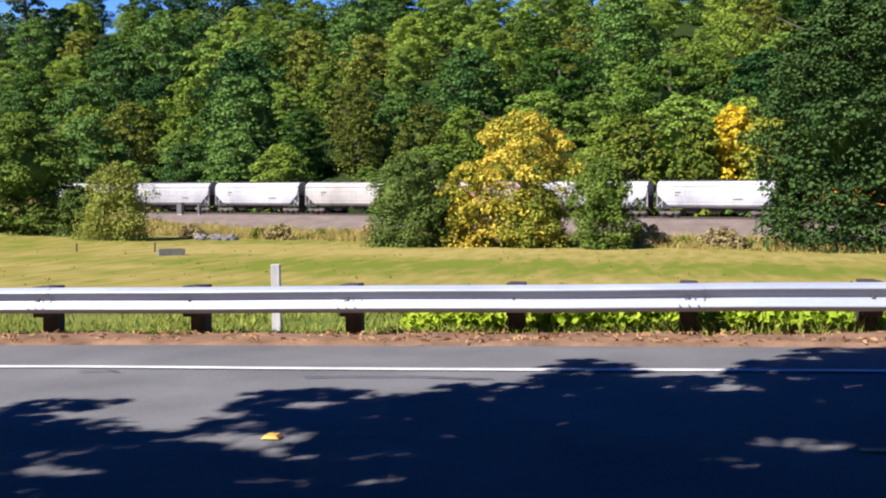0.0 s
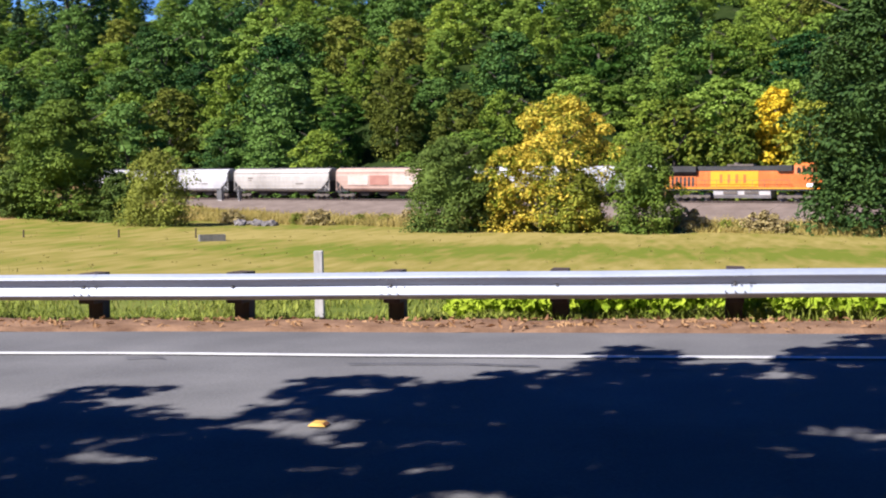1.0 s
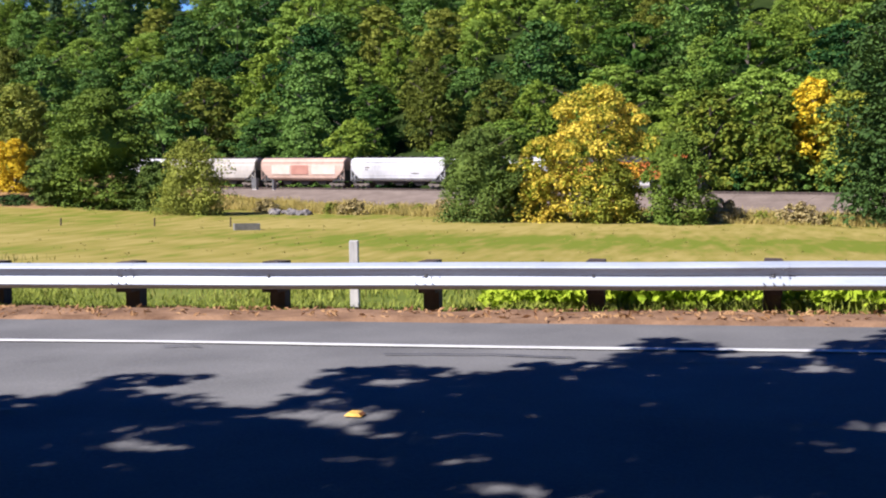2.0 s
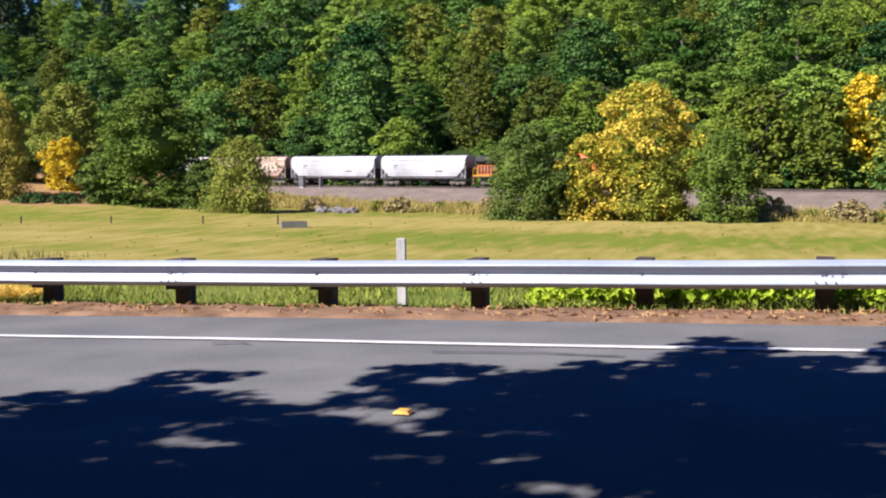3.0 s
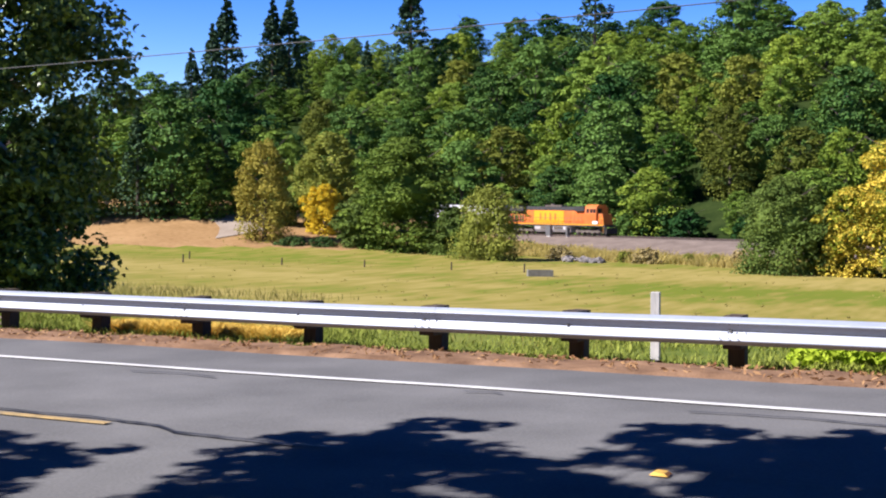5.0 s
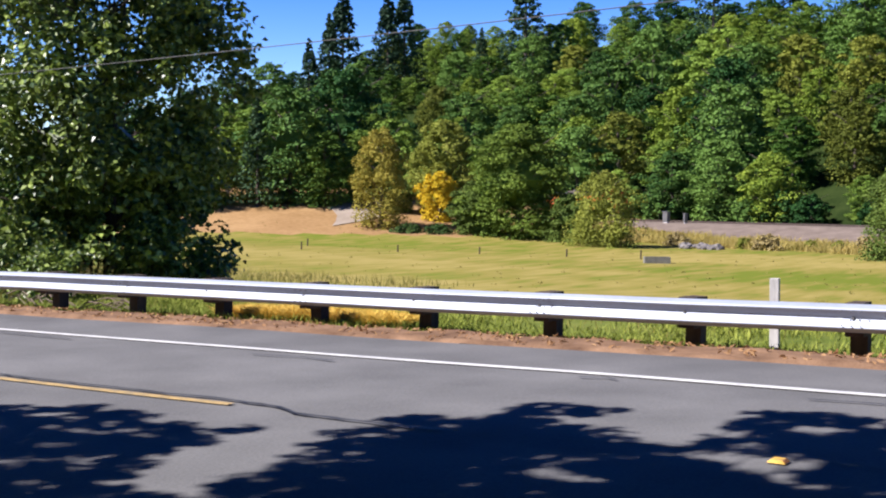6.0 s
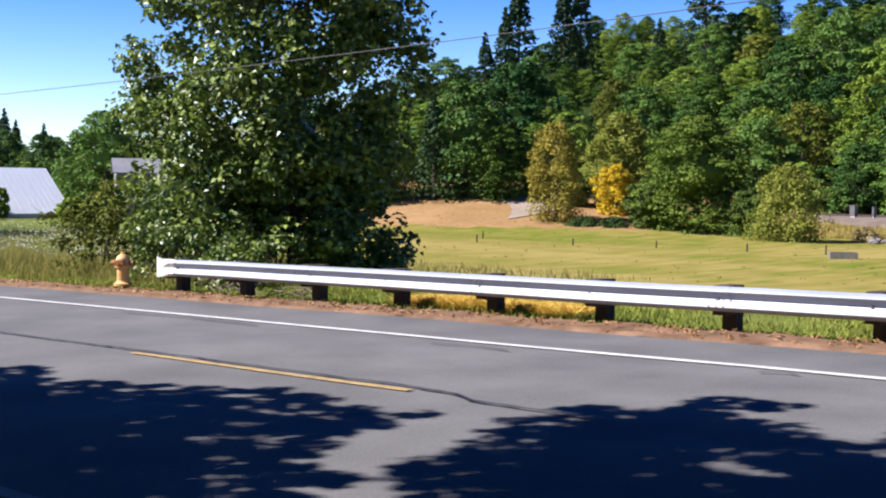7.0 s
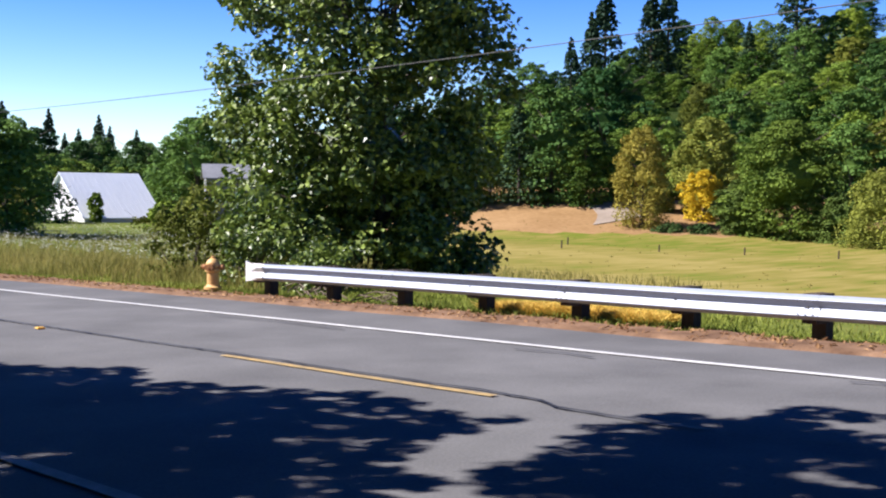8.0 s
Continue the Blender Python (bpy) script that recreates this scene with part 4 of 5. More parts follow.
def build_loco():
    lo = base("diesel_locomotive", "orange and yellow diesel locomotive with a black roof", "locomotive")
    bm = bmesh.new()
    box(bm, -10.5, 10.6, -1.5, 1.5, 1.28, 1.55, 0.03)
    part("frame_sill", bm, M_BLACK, lo)
    bm = bmesh.new()
    box(bm, -10.5, 10.3, -1.53, -1.5, 1.5, 1.62)
    box(bm, -10.5, 10.3, 1.5, 1.53, 1.5, 1.62)
    part("sill_stripe", bm, M_AMBER, lo)
    # hood
    bm = bmesh.new()
    prism(bm, [(-0.95, 1.55), (0.95, 1.55), (0.95, 3.72), (-0.95, 3.72)], -6.4, 6.6)
    hood = part("engine_hood", bm, M_ORANGE, lo)
    bm = bmesh.new()
    prism(bm, [(-1.0, 3.72), (1.0, 3.72), (0.95, 4.1), (0.6, 4.28), (-0.6, 4.28), (-0.95, 4.1)], -6.4, 6.55)
    part("hood_roof", bm, M_BLACK, lo)
    bm = bmesh.new()
    box(bm, -4.4, 1.9, -0.99, -0.95, 1.75, 3.66, 0.005)
    part("yellow_panel", bm, M_AMBER, hood)
    for i in range(4):
        bm = bmesh.new()
        box(bm, -3.2 + 1.05 * i, -2.85 + 1.05 * i, -1.01, -0.985, 2.2, 3.25)
        part("emblem_bar", bm, M_ORANGE, hood)
    for i in range(16):
        x = -6.2 + 0.8 * i
        if -5.1 < x < 1.9:
            continue
        bm = bmesh.new()
        box(bm, x, x + 0.68, -0.975, -0.945, 1.75, 3.5, 0.01)
        part("hood_door", bm, M_ORANGE, hood)
    # radiator section with overhanging wings
    bm = bmesh.new()
    prism(bm, [(-1.02, 1.55), (1.02, 1.55), (1.02, 3.05), (-1.02, 3.05)], -10.0, -6.42)
    part("radiator_housing", bm, M_ORANGE, lo)
    for i in range(6):
        bm = bmesh.new()
        box(bm, -9.75 + 0.56 * i, -9.45 + 0.56 * i, -1.05, -1.01, 1.8, 2.95)
        part("radiator_grille", bm, M_BLACK, lo)
    bm = bmesh.new()
    prism(bm, [(-1.05, 3.06), (1.05, 3.06), (1.55, 3.6), (1.5, 4.3), (-1.5, 4.3), (-1.55, 3.6)], -10.0, -6.3)
    part("radiator_wing", bm, M_BLACK, lo)
    bm = bmesh.new()
    box(bm, -2.3, 1.2, -0.75, 0.75, 4.25, 4.5, 0.05)
    tube(bm, (-1.2, 0, 4.4), (-1.2, 0, 4.72), 0.35, 0.32, 12)
    part("exhaust_stack", bm, M_TRUCK, lo)
    bm = bmesh.new()
    box(bm, 4.4, 6.3, -1.3, 1.3, 3.6, 4.35, 0.05)
    part("blower_housing", bm, M_BLACK, lo)
    # cab
    bm = bmesh.new()
    prism(bm, [(-1.5, 1.55), (1.5, 1.55), (1.55, 3.3), (1.4, 4.3), (0.8, 4.62), (-0.8, 4.62), (-1.4, 4.3), (-1.55, 3.3)], 6.6, 8.9)
    cab = part("cab", bm, M_ORANGE, lo)
    for x in (6.95, 7.65, 8.28):
        bm = bmesh.new()
        box(bm, x, x + 0.5, -1.545, -1.42, 3.35, 3.95, 0.02)
        part("cab_window", bm, M_GLASS, cab)
    bm = bmesh.new()
    box(bm, 8.88, 8.94, -1.1, -0.1, 3.4, 4.05, 0.02)
    part("windshield", bm, M_GLASS, cab)
    bm = bmesh.new()
    g = box(bm, 8.92, 10.2, -1.2, 1.2, 1.55, 3.25, 0.06)
    for v in g:
        if v.co.z > 2.6:
            v.co.x -= 0.25 * (v.co.x - 8.92)
    part("nose", bm, M_ORANGE, lo)
    bm = bmesh.new()
    box(bm, 8.2, 9.2, -1.56, -1.5, 1.72, 2.15)
    part("number_panel", bm, M_WHITE, lo)
    bm = bmesh.new()
    g = box(bm, 10.2, 10.9, -1.4, 1.4, 0.25, 1.1)
    part("snow_plow", bm, M_BLACK, lo)
    for e, xx in ((1, 10.3), (-1, -10.4)):
        for s in (-1, 1):
            bm = bmesh.new()
            for i in range(4):
                box(bm, xx + e * 0.08 * i - 0.25, xx + e * 0.08 * i + 0.25, s * 1.45 - 0.12, s * 1.45 + 0.08, 0.35 + 0.3 * i, 0.4 + 0.3 * i)
            part("step_well", bm, M_TRUCK, lo)
            bm = bmesh.new()
            tube(bm, (xx, s * 1.5, 0.4), (xx, s * 1.5, 2.6), 0.035, 0.035, 6)
            tube(bm, (xx - e * 0.7, s * 1.5, 1.4), (xx - e * 0.7, s * 1.5, 2.6), 0.035, 0.035, 6)
            tube(bm, (xx, s * 1.5, 2.6), (xx - e * 0.7, s * 1.5, 2.6), 0.035, 0.035, 6)
            part("grab_rail", bm, M_AMBER, lo)
        bm = bmesh.new()
        box(bm, xx - 0.1 + e * 0.35, xx + 0.1 + e * 0.65, -0.2, 0.2, 0.75, 1.1, 0.03)
        part("coupler", bm, M_BLACK, lo)
    bm = bmesh.new()
    for i in range(11):
        x = -9.8 + 1.58 * i
        tube(bm, (x, -1.5, 1.55), (x, -1.5, 2.55), 0.022, 0.022, 5)
    tube(bm, (-9.8, -1.5, 2.55), (6.0, -1.5, 2.55), 0.025, 0.025, 5)
    part("handrail", bm, M_TRUCK, lo)
    bm = bmesh.new()
    prism(bm, [(-1.4, 0.75), (-1.1, 0.35), (1.1, 0.35), (1.4, 0.75), (1.45, 1.28), (-1.45, 1.28)], -3.9, 3.6)
    tank = part("fuel_tank", bm, M_TANK, lo)
    for x in (-2.6, 0.2):
        bm = bmesh.new()
        box(bm, x, x + 1.9, -1.49, -1.44, 0.85, 1.22, 0.02)
        part("tank_box", bm, M_TRUCK, tank)
    for x in (-6.9, 6.9):
        truck(lo, x, 3, 2.0, 0.53, M_TRUCK)
    for ob in lo.children_recursive:
        xs = [v.co.x for v in ob.data.vertices]
        mid = (min(xs) + max(xs)) / 2
        for v in ob.data.vertices:
            v.co.x = mid * LOCO_LENGTH + (v.co.x - mid) * (1.0 if ob.name.startswith("wheelset") else LOCO_LENGTH)
    return lo


RAIL_TOP = -1.82
V = 19.72
# name of paint, front and rear along the track at the start
CARS = [("white", 0.0, 15.55), ("white", -16.9, -0.05), ("salmon", -33.3, -16.95), ("beige", -51.6, -33.35), ("white", -67.4, -51.65),
        ("grey", -83.0, -67.45), ("grey", -99.0, -83.05), ("white", -115.5, -99.05), ("beige", -132, -115.55), ("grey", -148, -132.05)]
CAR_LABEL = {"white": "grimy white covered hopper car on the railway", "beige": "pale beige covered hopper car on the railway",
             "grey": "light grey covered hopper car on the railway", "salmon": "faded salmon hopper car with primer patches"}
TRAIN = [(build_loco(), 15.6 + 11.15 * LOCO_LENGTH)]
for paint, a, b in CARS:
    TRAIN.append((build_hopper(b - a, paint, CAR_LABEL[paint]), (a + b) / 2))


def build_track():
    steel = material("rail steel", (0.06, 0.045, 0.04), (0.16, 0.12, 0.1), rough=0.5, metal=0.5)
    timber = material("rail sleeper", (0.03, 0.025, 0.02), (0.09, 0.075, 0.065), rough=0.95)
    m = Matrix.Translation(track_point(0)) @ Matrix.Rotation(math.atan2(-0.277, 1), 4, "Z")
    for s in (-0.75, 0.75):
        bm = bmesh.new()
        prism(bm, [(s - 0.07, -2.0), (s + 0.07, -2.0), (s + 0.012, -1.96), (s + 0.036, -1.86), (s + 0.036, RAIL_TOP), (s - 0.036, RAIL_TOP), (s - 0.036, -1.86), (s - 0.012, -1.96)], -260, 165)
        r = part("rail", bm, steel)
        r.matrix_basis = m
        tagged(r, "rusty steel running rail on timber sleepers", "rail", "rails of the track", "structure")
    v, f = [], []
    for i in range(690):
        x = -255 + 0.6 * i
        k = len(v)
        v += [(x + a, b, z) for a in (-0.11, 0.11) for b in (-1.3, 1.3) for z in (-2.15, -2.0)]
        f += [(k + a, k + b, k + c, k + d) for a, b, c, d in ((0, 1, 3, 2), (4, 6, 7, 5), (0, 4, 5, 1), (2, 3, 7, 6), (1, 5, 7, 3))]
    o = mesh_part("sleepers", v, f, timber)
    o.matrix_basis = m
    tagged(o, "row of dark timber railway sleepers", "sleepers", kind="stuff")
    # lineside cabinets
    for x, w, h in ((-69.5, 0.85, 1.7), (-66.1, 0.3, 1.5)):
        y = 152.2 - 0.277 * x - 4.9
        c = base("signal_cabinet", "small silver signal cabinet beside the railway" if w > 1 else "thin silver relay post beside the railway", "signal cabinet", pose(x, y, -2.15, 0, 0, -15))
        bm = bmesh.new()
        box(bm, -w / 2, w / 2, -0.35, 0.35, 0.25, h, 0.03)
        part("housing", bm, M_SILVER, c)
        bm = bmesh.new()
        box(bm, -w / 2 - 0.06, w / 2 + 0.06, -0.42, 0.42, h - 0.003, h + 0.07, 0.02)
        part("lid", bm, M_SILVER, c)
        bm = bmesh.new()
        box(bm, -w / 2 + 0.05, w / 2 - 0.05, -0.25, 0.25, -0.2, 0.26)
        part("plinth", bm, M_TANK, c)


build_track()


# ---- field ----
def build_field():
    for x, y, h in ((-51.3, 99.1, 0.75), (-44.3, 100.2, 0.85), (-76.8, 91.1, 0.8), (-81.5, 97.7, 0.8), (-60.5, 98.5, 0.7), (-68.5, 96.0, 0.7)):
        p = base("fence_post", "short dark weathered fence post in the meadow", "fence post", pose(x, y, ground_z(x, y)), "posts of the field fence")
        bm = bmesh.new()
        tube(bm, (0, 0, -0.3), (0.03, 0, h), 0.085, 0.07, 8)
        part("stake", bm, M_POST, p)
    t = base("water_trough", "grey weathered water trough in the meadow", "water trough", pose(-40.6, 95.2, ground_z(-40.6, 95.2), 0, 0, 32))
    bm = bmesh.new()
    for x0, x1, y0, y1 in ((-1.1, 1.1, -0.5, -0.42), (-1.1, 1.1, 0.42, 0.5), (-1.1, -1.02, -0.42, 0.42), (1.02, 1.1, -0.42, 0.42)):
        box(bm, x0, x1, y0, y1, -0.1, 0.55)
    slab = material("weathered concrete", (0.10, 0.097, 0.08), (0.20, 0.19, 0.16), scale=2, rough=0.95)
    part("basin", bm, slab, t)
    bm = bmesh.new()
    box(bm, -1.02, 1.02, -0.42, 0.42, 0.3, 0.36)
    part("floor_slab", bm, slab, t)
    stone = material("grey rock", (0.07, 0.062, 0.06), (0.22, 0.20, 0.19), scale=2, rough=0.95, bump=0.6, thing=0.3)
    rng = random.Random(8)
    for i in range(16):
        x, y = -47.6 + rng.uniform(-2.0, 2.2), 123.0 + rng.uniform(-1.0, 2.5)
        bm = bmesh.new()
        bmesh.ops.create_icosphere(bm, subdivisions=2, radius=rng.uniform(0.35, 0.85))
        for v in bm.verts:
            v.co *= 0.8 + 0.5 * noise.noise(v.co * 1.6 + Vector((i * 3, 0, 0)))
            v.co.z *= 0.75
        r = part("boulder", bm, stone)
        r.matrix_basis = pose(x, y, ground_z(x, y) + 0.15, 0, 0, 40 * i)
        tagged(r, "rough grey boulder at the foot of the embankment", "boulder", "boulders by the railway")


def blades(name, label, zone, count, h0, h1, width, mat, seed, spread_by=0.35, thick=None, along=False, tuft=1):
    """Thin grass blades strewn over a zone of the land."""
    rng = np.random.default_rng(seed)
    x0, x1, y0, y1 = zone
    x = rng.uniform(x0, x1, count)
    y = y0 + (y1 - y0) * rng.random(count) ** 1.3
    if tuft > 1:
        x = np.repeat(x, tuft) + rng.normal(size=count * tuft) * 0.5 * h1
        y = np.repeat(y, tuft) + rng.normal(size=count * tuft) * 0.3 * h1
        count *= tuft
    if along:
        q = [track_point(a, b) for a, b in zip(x, y)]
        x, y = np.array([v.x for v in q]), np.array([v.y for v in q])
    keep = []
    for i in range(count):
        d = noise.noise(Vector((x[i] * 0.35, y[i] * 0.35, seed)))
        keep.append(d > rng.random() * 0.9 - 0.62 if thick is None else d > thick)
    x, y = x[keep], y[keep]
    n = len(x)
    z = np.array([ground_z(a, b) for a, b in zip(x, y)]) - 0.02
    h = rng.uniform(h0, h1, n) * np.array([0.75 + 0.6 * noise.noise(Vector((a * 0.2, b * 0.2, 5.0))) for a, b in zip(x, y)])
    a = rng.uniform(0, math.tau, n)
    w = width * rng.uniform(0.6, 1.4, n)
    lx, ly = rng.normal(size=(2, n)) * spread_by * h
    p = np.stack([x, y, z], 1)
    side = np.stack([np.cos(a) * w, np.sin(a) * w, 0 * a], 1)
    mid = p + np.stack([lx * 0.3, ly * 0.3, h * 0.6], 1)
    tip = p + np.stack([lx, ly, h], 1)
    v = np.stack([p - side, p + side, mid + side * 0.7, tip, mid - side * 0.7], 1).reshape(-1, 3)
    q = np.arange(n)[:, None] * 5
    f = [tuple(k) for k in (q + np.array([0, 1, 2, 4])).tolist()] + [tuple(k) for k in (q + np.array([4, 2, 3])).tolist()]
    return tagged(mesh_part(name, v.tolist(), f, mat), label, "grass", kind="stuff")


def build_grass():
    blades("grass_tufts", "green roadside grass behind the guardrail", (-34, 8, 13.15, 18), 80000, 0.07, 0.25, 0.010, M_GREENBLADE, 1, 0.5)
    blades("grass_tufts", "sun-dried grass stems behind the guardrail", (-34, 8, 14.5, 26), 5000, 0.12, 0.34, 0.007, M_BLADE, 2)
    blades("meadow_grass", "long mixed grass of the meadow", (-50, 12, 19, 45), 2600, 0.05, 0.12, 0.016, M_BLADE, 3, 0.9, tuft=5)
    blades("meadow_grass", "tufts of dry and green meadow grass", (-130, 30, 42, 120), 1000, 0.08, 0.2, 0.05, M_BLADE, 4, 0.9, tuft=5)
    blades("tall_grass", "tall unmown grass beside the road", (-60, -19.6, 13.9, 24), 26000, 0.25, 0.75, 0.011, M_ROUGHBLADE, 5)
    blades("tall_grass", "dry seed heads in tall roadside grass", (-60, -19.6, 14.2, 26), 8000, 0.4, 0.85, 0.011, M_BLADE, 6)
    blades("straw_clump", "clump of bright yellow dry straw under the guardrail", (-13.4, -9.9, 13.72, 14.4), 12000, 0.14, 0.36, 0.012, M_STRAW, 7, 0.6, thick=-0.35)
    blades("bank_grass", "tall golden grass along the foot of the embankment", (-75, 45, -37, -15.5), 36000, 0.3, 1.3, 0.05, M_BANK, 8, 0.5, thick=-0.2, along=True)
    blades("rough_grass", "tall olive grass of the rough ground", (-105, -38, 28, 62), 26000, 0.3, 0.8, 0.022, M_ROUGHBLADE, 10, 0.4)
    rng = np.random.default_rng(9)
    c, r = [], []
    for i in range(230):
        x = rng.uniform(-2.9, 2.5)
        y = rng.uniform(13.75, 15.0)
        k = 0.55 + 0.45 * smooth(-3.0, -1.6, x) * (1 - 0.5 * smooth(0.6, 2.2, x))
        c.append((x, y, ground_z(x, y) + 0.16 * k))
        r.append((0.2, 0.2, 0.28 * k))
    v, f = leaf_cards(rng, c, r, 36, 0.078, upward=0.9, jitter=0.7, shell=0.4)
    tagged(mesh_part("roadside_weeds", v.tolist(), [tuple(q) for q in f.tolist()], M_WEED), "lush lime-green weeds behind the guardrail", "weeds", kind="stuff")
    # white flower heads in the rough ground
    white = material("white flower heads", (0.6, 0.6, 0.52), (0.85, 0.85, 0.78), rough=0.9)
    c = [(x, y, ground_z(x, y) + rng.uniform(0.3, 0.7)) for x, y in zip(rng.uniform(-120, -34, 4200), rng.uniform(34, 66, 4200)) if x + 1.15 * y < -4]
    v, f = leaf_cards(rng, c, [(0.15, 0.15, 0.06)] * len(c), 4, 0.055, jitter=0.3)
    tagged(mesh_part("wild_flowers", v.tolist(), [tuple(q) for q in f.tolist()], white), "white umbel flower heads in rough grass", "wild flowers", kind="stuff")
    # fallen needles and litter on the verge
    c = [(x, y, road_z(x) + 0.035 - 0.11 * smooth(12.9, 13.75, y)) for x, y in zip(rng.uniform(-32, 7, 1700), rng.uniform(12.2, 13.7, 1700))]
    v, f = leaf_cards(rng, c, [(0.1, 0.06, 0.01)] * len(c), 2, 0.035, jitter=0.2, aspect=2.5)
    tagged(mesh_part("leaf_litter", v.tolist(), [tuple(q) for q in f.tolist()], foliage("fallen litter", (0.16, 0.07, 0.03), (0.5, 0.32, 0.16), thing=0.0)), "dry fallen leaves and needles on the verge", "leaf litter", kind="stuff")


build_field()
build_grass()


# ---- near trees ----
def near_tree():
    rng = np.random.default_rng(51)
    x, y = -22.4, 19.0
    t = base("poplar_tree", "large leafy green poplar with low hanging branches behind the guardrail end", "tree", pose(x, y, ground_z(x, y) - 0.35))
    stems = [(-1.3, 0.2, 8.2), (-0.5, -0.3, 9.5), (0.4, 0.2, 9.8), (1.2, -0.1, 8.8), (0.0, 0.6, 9.0)]
    for sx, sy, h in stems:
        bm = bmesh.new()
        prev = Vector((sx * 0.25, sy * 0.3, -0.3))
        for i in range(1, 8):
            k = i / 7
            p = Vector((sx * (0.25 + 0.95 * k) + 0.08 * math.sin(6 * k + sx), sy * (0.3 + k) + 0.06 * math.cos(5 * k), h * k))
            tube(bm, prev, p, 0.085 * (1.08 - (i - 1) / 7), 0.085 * (1.08 - k), 8)
            prev = p
        part("stem", bm, M_BARK, t)
    c, r = [], []
    bm = bmesh.new()
    u = Vector((0.76, 0.65, 0)).normalized()
    w = Vector((-0.65, 0.76, 0)).normalized()
    for i in range(800):
        k = (i + rng.random()) / 800
        z = 0.15 + 11.6 * k ** 1.15
        half = 3.7 * (0.86 + 0.14 * math.sin(3.1 * k + 0.4)) * (1 - 0.75 * max(0, k - 0.8) / 0.2) * (0.9 if k < 0.1 else 1)
        a = rng.uniform(0, math.tau)
        q = math.sqrt(0.12 + 0.88 * rng.random())
        if noise.noise(Vector((math.cos(a) * q * 2.2, math.sin(a) * q * 2.2, z * 0.55))) < -0.42 + 0.2 * k:
            continue
        off = u * math.cos(a) * half * q * (0.84 if math.cos(a) > 0 and k < 0.45 else 1) + w * math.sin(a) * half * q * 0.8
        s = rng.uniform(0.35, 0.75)
        p = Vector((off.x, off.y, z))
        c.append((p.x, p.y, p.z))
        r.append((s, s, s * 0.75))
        if i % 4 == 0:
            start = Vector((off.x * 0.15, off.y * 0.15, max(0.2, z - 0.35 * off.length)))
            mid = start.lerp(p, 0.55) + Vector((0, 0, 0.15))
            tube(bm, start, mid, 0.03, 0.018, 5)
            tube(bm, mid, p, 0.018, 0.006, 5)
    tagged(part("branchwork", bm, M_BARK, t), kind="stuff")
    v, f = leaf_cards(rng, c, r, 95, 0.125, upward=0.55, jitter=0.7, shell=0.3, droop=0.6, aspect=1.35)
    cv, cf = core(rng, 6.6, 0.1, 3.6, 51, 0.36)
    mesh_part("crown", np.concatenate([v, cv]).tolist(), [tuple(q) for q in f.tolist()] + [tuple(q) for q in (cf + len(v)).tolist()], M_NEAR, t)
    # bushes at its foot and along the verge
    for bx, by, h, rad, seed, mat, label in ((-25.5, 15.9, 1.6, 1.3, 61, M_LEAF_OLIVE, "scraggly olive green bush in tall roadside grass"), (-21.6, 14.9, 1.3, 1.0, 62, M_NEAR, "leafy green sapling bush beside the hydrant"), (-19.6, 15.2, 1.0, 1.0, 63, M_NEAR, "low leafy bush behind the guardrail end"), (-30.5, 21.0, 2.0, 1.8, 64, M_LEAF_OLIVE, "olive green bush with dead twigs in rough grass")):
        rg = np.random.default_rng(seed)
        b = base("bush", label, "bush", pose(bx, by, ground_z(bx, by)))
        cc = [(rg.uniform(-rad, rad) * 0.8, rg.uniform(-rad, rad) * 0.6, h * rg.uniform(0.1, 0.95) ** 1.2) for _ in range(34)]
        bm = bmesh.new()
        for q in cc[::2]:
            tube(bm, (q[0] * 0.1, q[1] * 0.1, -0.1), q, 0.018, 0.006, 5)
            if seed in (61, 64):
                tube(bm, q, (q[0] * 1.5, q[1] * 1.3, q[2] + 0.35), 0.007, 0.003, 4)
        tagged(part("twig_growth", bm, M_BARK, b), kind="stuff")
        vv, ff = leaf_cards(rg, cc, [(0.3, 0.3, 0.26)] * len(cc), 46, 0.085, upward=0.6, jitter=0.8, shell=0.3)
        mesh_part("leaves", vv.tolist(), [tuple(q) for q in ff.tolist()], mat, b)


def inside(poly, x, y):
    hit = False
    for (xa, ya), (xb, yb) in zip(poly, poly[1:] + poly[:1]):
        if (ya > y) != (yb > y) and x < (xb - xa) * (y - ya) / (yb - ya) + xa:
            hit = not hit
    return hit


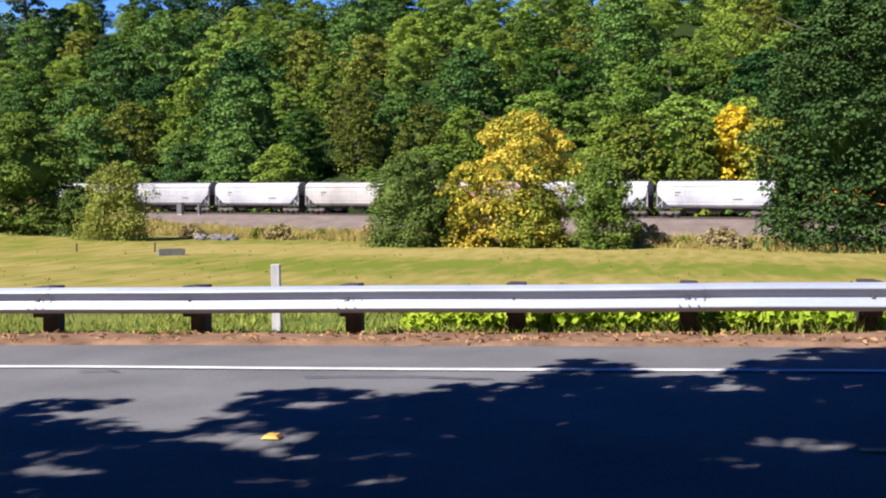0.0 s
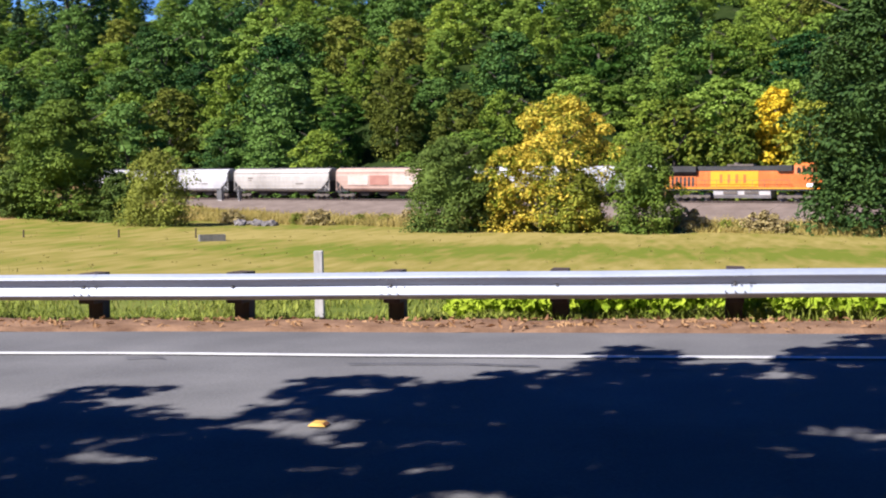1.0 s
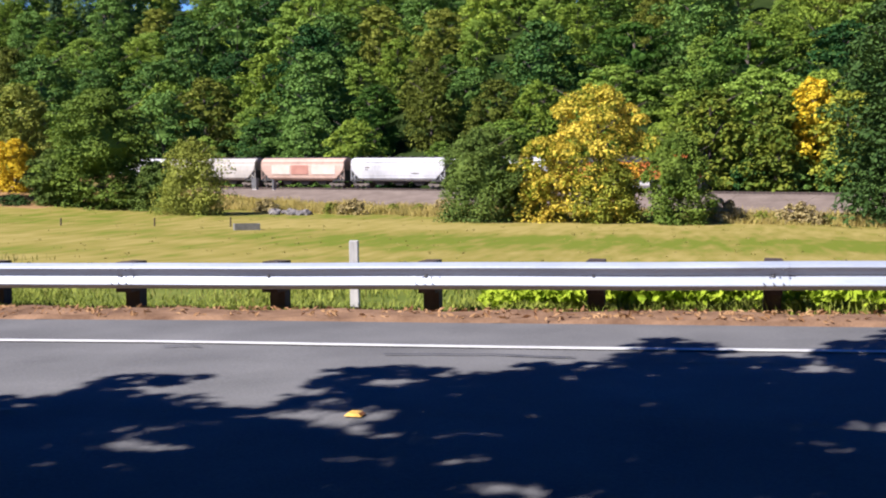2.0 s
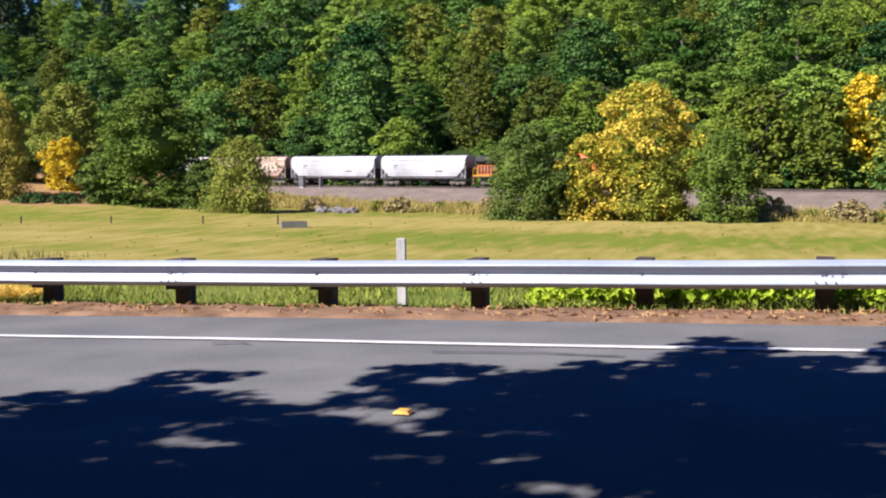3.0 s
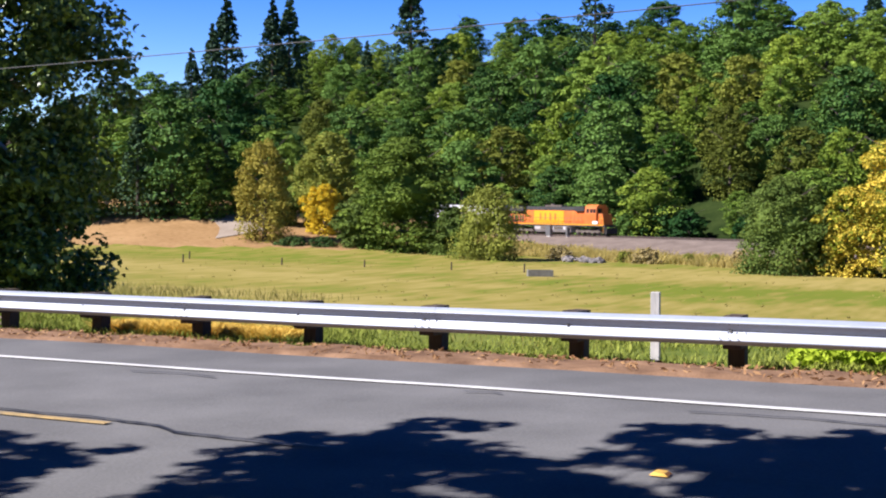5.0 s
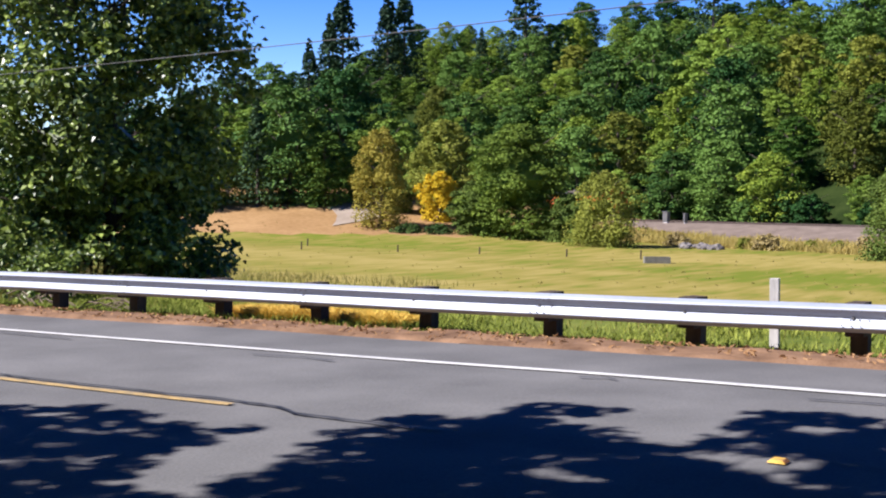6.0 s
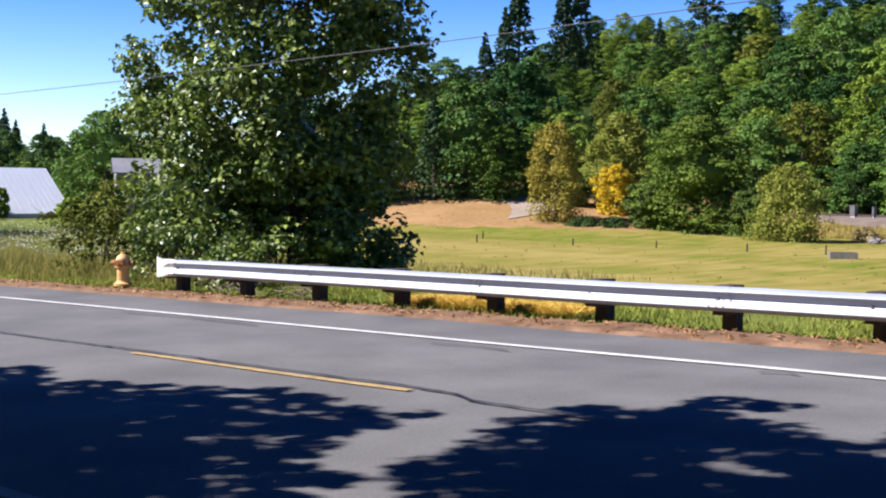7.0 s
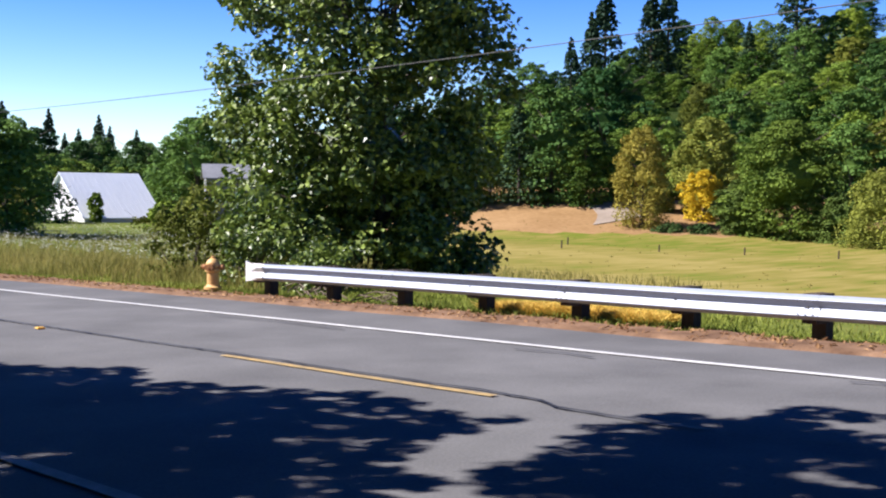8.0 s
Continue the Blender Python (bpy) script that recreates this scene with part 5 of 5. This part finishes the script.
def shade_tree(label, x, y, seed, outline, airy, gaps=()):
    """A wide unseen tree beside the road; its low leaf clusters are set along the sun's rays to fill a shadow outline
    fitted to the camera's view, with a looser edge on one side of airy.
    """
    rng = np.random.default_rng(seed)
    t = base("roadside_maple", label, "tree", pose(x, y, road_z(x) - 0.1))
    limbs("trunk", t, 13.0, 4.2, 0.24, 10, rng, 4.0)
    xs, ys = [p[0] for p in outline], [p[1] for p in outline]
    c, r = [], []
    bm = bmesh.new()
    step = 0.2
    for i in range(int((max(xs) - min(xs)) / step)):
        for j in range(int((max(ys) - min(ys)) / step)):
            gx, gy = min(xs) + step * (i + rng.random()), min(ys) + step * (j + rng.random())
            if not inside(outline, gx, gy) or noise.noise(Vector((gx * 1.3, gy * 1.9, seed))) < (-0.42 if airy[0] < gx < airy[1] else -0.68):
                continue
            # leaves left out here so that sun spots fall on the road
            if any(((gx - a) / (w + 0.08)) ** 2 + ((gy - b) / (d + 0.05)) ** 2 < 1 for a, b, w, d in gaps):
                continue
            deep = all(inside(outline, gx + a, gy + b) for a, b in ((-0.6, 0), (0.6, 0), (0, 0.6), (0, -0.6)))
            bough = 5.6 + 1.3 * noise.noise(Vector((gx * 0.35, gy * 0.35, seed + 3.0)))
            # deep inside the outline a second, higher layer is added to block sky light
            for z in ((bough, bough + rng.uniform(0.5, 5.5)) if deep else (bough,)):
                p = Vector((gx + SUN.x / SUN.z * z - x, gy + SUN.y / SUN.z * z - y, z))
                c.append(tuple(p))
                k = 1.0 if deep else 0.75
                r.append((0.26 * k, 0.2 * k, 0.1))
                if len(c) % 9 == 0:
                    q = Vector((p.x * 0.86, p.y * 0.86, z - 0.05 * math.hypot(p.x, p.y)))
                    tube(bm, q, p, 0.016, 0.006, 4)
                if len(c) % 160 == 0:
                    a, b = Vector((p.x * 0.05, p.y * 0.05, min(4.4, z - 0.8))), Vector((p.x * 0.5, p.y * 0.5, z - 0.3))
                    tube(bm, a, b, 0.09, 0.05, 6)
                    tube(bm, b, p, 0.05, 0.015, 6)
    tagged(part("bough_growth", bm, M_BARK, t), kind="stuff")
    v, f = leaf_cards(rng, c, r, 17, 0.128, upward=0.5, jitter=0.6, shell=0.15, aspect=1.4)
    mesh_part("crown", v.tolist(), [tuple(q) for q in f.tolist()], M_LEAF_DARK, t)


near_tree()
shade_tree("unseen maple with boughs fitted to the near lane's shadow", -4.2, -4.4, 71,
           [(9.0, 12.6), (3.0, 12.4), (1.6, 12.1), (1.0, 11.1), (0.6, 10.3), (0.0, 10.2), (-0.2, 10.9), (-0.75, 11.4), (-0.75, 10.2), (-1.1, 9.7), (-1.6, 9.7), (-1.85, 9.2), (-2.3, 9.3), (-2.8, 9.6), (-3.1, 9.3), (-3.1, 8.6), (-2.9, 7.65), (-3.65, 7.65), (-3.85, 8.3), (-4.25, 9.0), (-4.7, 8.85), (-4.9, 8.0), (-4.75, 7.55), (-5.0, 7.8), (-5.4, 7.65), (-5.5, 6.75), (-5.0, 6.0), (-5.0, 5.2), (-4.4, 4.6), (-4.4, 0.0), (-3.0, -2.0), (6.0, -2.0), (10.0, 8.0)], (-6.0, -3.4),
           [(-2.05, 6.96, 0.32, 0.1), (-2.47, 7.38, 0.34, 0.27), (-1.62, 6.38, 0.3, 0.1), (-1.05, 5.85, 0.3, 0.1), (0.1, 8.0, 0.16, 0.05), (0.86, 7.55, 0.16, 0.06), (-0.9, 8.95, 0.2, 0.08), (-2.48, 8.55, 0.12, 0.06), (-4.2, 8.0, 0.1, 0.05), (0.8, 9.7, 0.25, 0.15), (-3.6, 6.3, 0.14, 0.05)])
shade_tree("unseen maple with boughs fitted to the shadow further along", -14.0, -4.6, 72,
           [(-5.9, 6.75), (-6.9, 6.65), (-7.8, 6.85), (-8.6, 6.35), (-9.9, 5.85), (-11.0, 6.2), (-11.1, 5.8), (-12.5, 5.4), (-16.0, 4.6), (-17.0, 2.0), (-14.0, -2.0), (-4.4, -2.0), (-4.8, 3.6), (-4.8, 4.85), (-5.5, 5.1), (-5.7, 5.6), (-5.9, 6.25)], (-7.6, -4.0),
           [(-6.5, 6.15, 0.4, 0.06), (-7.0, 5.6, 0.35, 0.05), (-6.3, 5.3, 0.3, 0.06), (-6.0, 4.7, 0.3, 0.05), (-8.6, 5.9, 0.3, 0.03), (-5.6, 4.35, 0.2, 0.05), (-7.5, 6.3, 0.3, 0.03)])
# out-of-view tree added to keep sky light off the shaded road
SKY_SCREEN = broadleaf("roadside_maple", "unseen maple added to block sky light over the road", "tree", 92, 15.5, 4.8, 7.0, M_LEAF_DARK, lobes=90, per=70, size=0.5)
SKY_SCREEN.matrix_basis = pose(5.5, -4.5, road_z(5.5) - 0.1)
rng = random.Random(12)
# unseen row of trees added behind the camera to cut the sky's fill
SKY_SCREEN_ROW = broadleaf("roadside_maple", "unseen maple in a row added to cut sky light", "tree", 91, 14.5, 0.3, 6.5, M_LEAF_DARK, lobes=60, per=40, size=0.7)
for i in range(11):
    planted(SKY_SCREEN_ROW, -46 + 8.4 * i + rng.uniform(-1, 1), -15.5 + rng.uniform(-1.5, 0.5), 40 * i, rng.uniform(0.9, 1.15), first=i == 0)


# ---- white house ----
def build_house():
    d, az = 165.0, 62.0
    x, y = -d * math.sin(radians(az)), d * math.cos(radians(az))
    z = -3.5
    h = base("white_house", "white gabled house with a pale steep metal roof", "house", pose(x, y, z, 0, 0, az + 28))
    metal = material("pale metal roofing", (0.80, 0.84, 0.84), (0.90, 0.93, 0.93), scale=0.4, fine=4, rough=0.45, stretch=(3, 1, 1))
    wall = material("white clapboard", (0.55, 0.55, 0.54), (0.78, 0.78, 0.76), scale=1, fine=8, rough=0.8, stretch=(1, 1, 4))
    L, W, E, R = 5.4, 6.2, 2.0, 7.4
    bm = bmesh.new()
    prism(bm, [(-W, -0.8), (W, -0.8), (W, E), (0, R - 0.15), (-W, E)], -L, L)
    part("wall", bm, wall, h)
    for s in (-1, 1):
        bm = bmesh.new()
        k = (R - E) / W
        prism(bm, [(s * 0.0, R), (s * (W + 0.5), R - k * (W + 0.5)), (s * (W + 0.5), R - k * (W + 0.5) - 0.14), (s * 0.0, R - 0.14)], -L - 0.4, L + 0.4)
        roof = part("roof", bm, metal, h)
        for i in range(16):
            xx = -L - 0.3 + (2 * L + 0.6) * i / 15
            bm = bmesh.new()
            tube(bm, (xx, s * 0.05, R + 0.0), (xx, s * (W + 0.48), R - k * (W + 0.48) + 0.01), 0.01, 0.01, 5)
            part("standing_seam", bm, metal, roof)
    for e in (-1, 1):
        for dy, dz in ((-1.6, 0.9), (1.6, 0.9), (0, 3.4)):
            bm = bmesh.new()
            box(bm, e * L - 0.06, e * L + 0.06, dy - 0.5, dy + 0.5, dz * 0.75, dz * 0.75 + 1.2, 0.02)
            w = part("window", bm, M_WHITE, h)
            bm = bmesh.new()
            box(bm, e * L - 0.07, e * L + 0.07, dy - 0.4, dy + 0.4, dz * 0.75 + 0.1, dz * 0.75 + 1.1)
            part("pane", bm, M_GLASS, w)
    for px, py, hh, rad, seed in ((-139.1, 73.4, 4.0, 1.3, 81), (-121, 72.5, 3.6, 3.0, 82), (-139, 66.5, 6.2, 4.2, 83), (-104, 64, 3.4, 3.2, 84), (-114.5, 74.0, 6.0, 4.6, 85)):
        t = broadleaf("garden_shrub", "overgrown green shrub beside the white house", "shrub", seed, hh, 0.0, rad, {83: M_LEAF_DARK, 84: M_LEAF_OLIVE, 85: M_LEAF_OLIVE}.get(seed, M_LEAF_LIME), lobes=36, per=40, size=0.34, flat=0.8)
        planted(t, px, py, first=True)


def build_shed():
    """A low grey outbuilding half hidden by the poplar."""
    az, d = 55.9, 150.0
    x, y = -d * math.sin(radians(az)), d * math.cos(radians(az))
    z = ground_z(x, y)
    h = base("shed", "low grey outbuilding with a dull gabled roof behind trees", "shed", pose(x, y, z, 0, 0, az + 4))
    boards = material("grey weathered boards", (0.14, 0.145, 0.15), (0.27, 0.275, 0.28), scale=1, fine=8, rough=0.9, stretch=(5, 5, 0.4))
    sheet = material("dull grey roofing", (0.15, 0.155, 0.165), (0.25, 0.255, 0.27), scale=0.5, fine=5, rough=0.6)
    top = 5.0 - z
    bm = bmesh.new()
    prism(bm, [(-2.6, -0.6), (2.6, -0.6), (2.6, top - 1.7), (0, top - 0.15), (-2.6, top - 1.7)], -3.4, 3.4)
    part("wall", bm, boards, h)
    for s in (-1, 1):
        bm = bmesh.new()
        prism(bm, [(0, top), (s * 3.0, top - 1.78), (s * 3.0, top - 1.9), (0, top - 0.12)], -3.8, 3.8)
        part("roof", bm, sheet, h)
    bm = bmesh.new()
    box(bm, -0.5, 0.5, -2.66, -2.56, top - 2.9, top - 1.95, 0.02)
    part("window", bm, M_GLASS, h)


build_house()
build_shed()


# ---- what moves ----
def motions():
    turn = math.degrees(math.atan2(-0.277, 1))
    for thing, s in TRAIN:
        rows = []
        for i in range(17):
            p = track_point(s - V * i * 0.5, 0, RAIL_TOP)
            rows.append((i * 0.5, pose(p.x, p.y, p.z, 0, 0, turn)))
        walk(thing, rows)


motions()
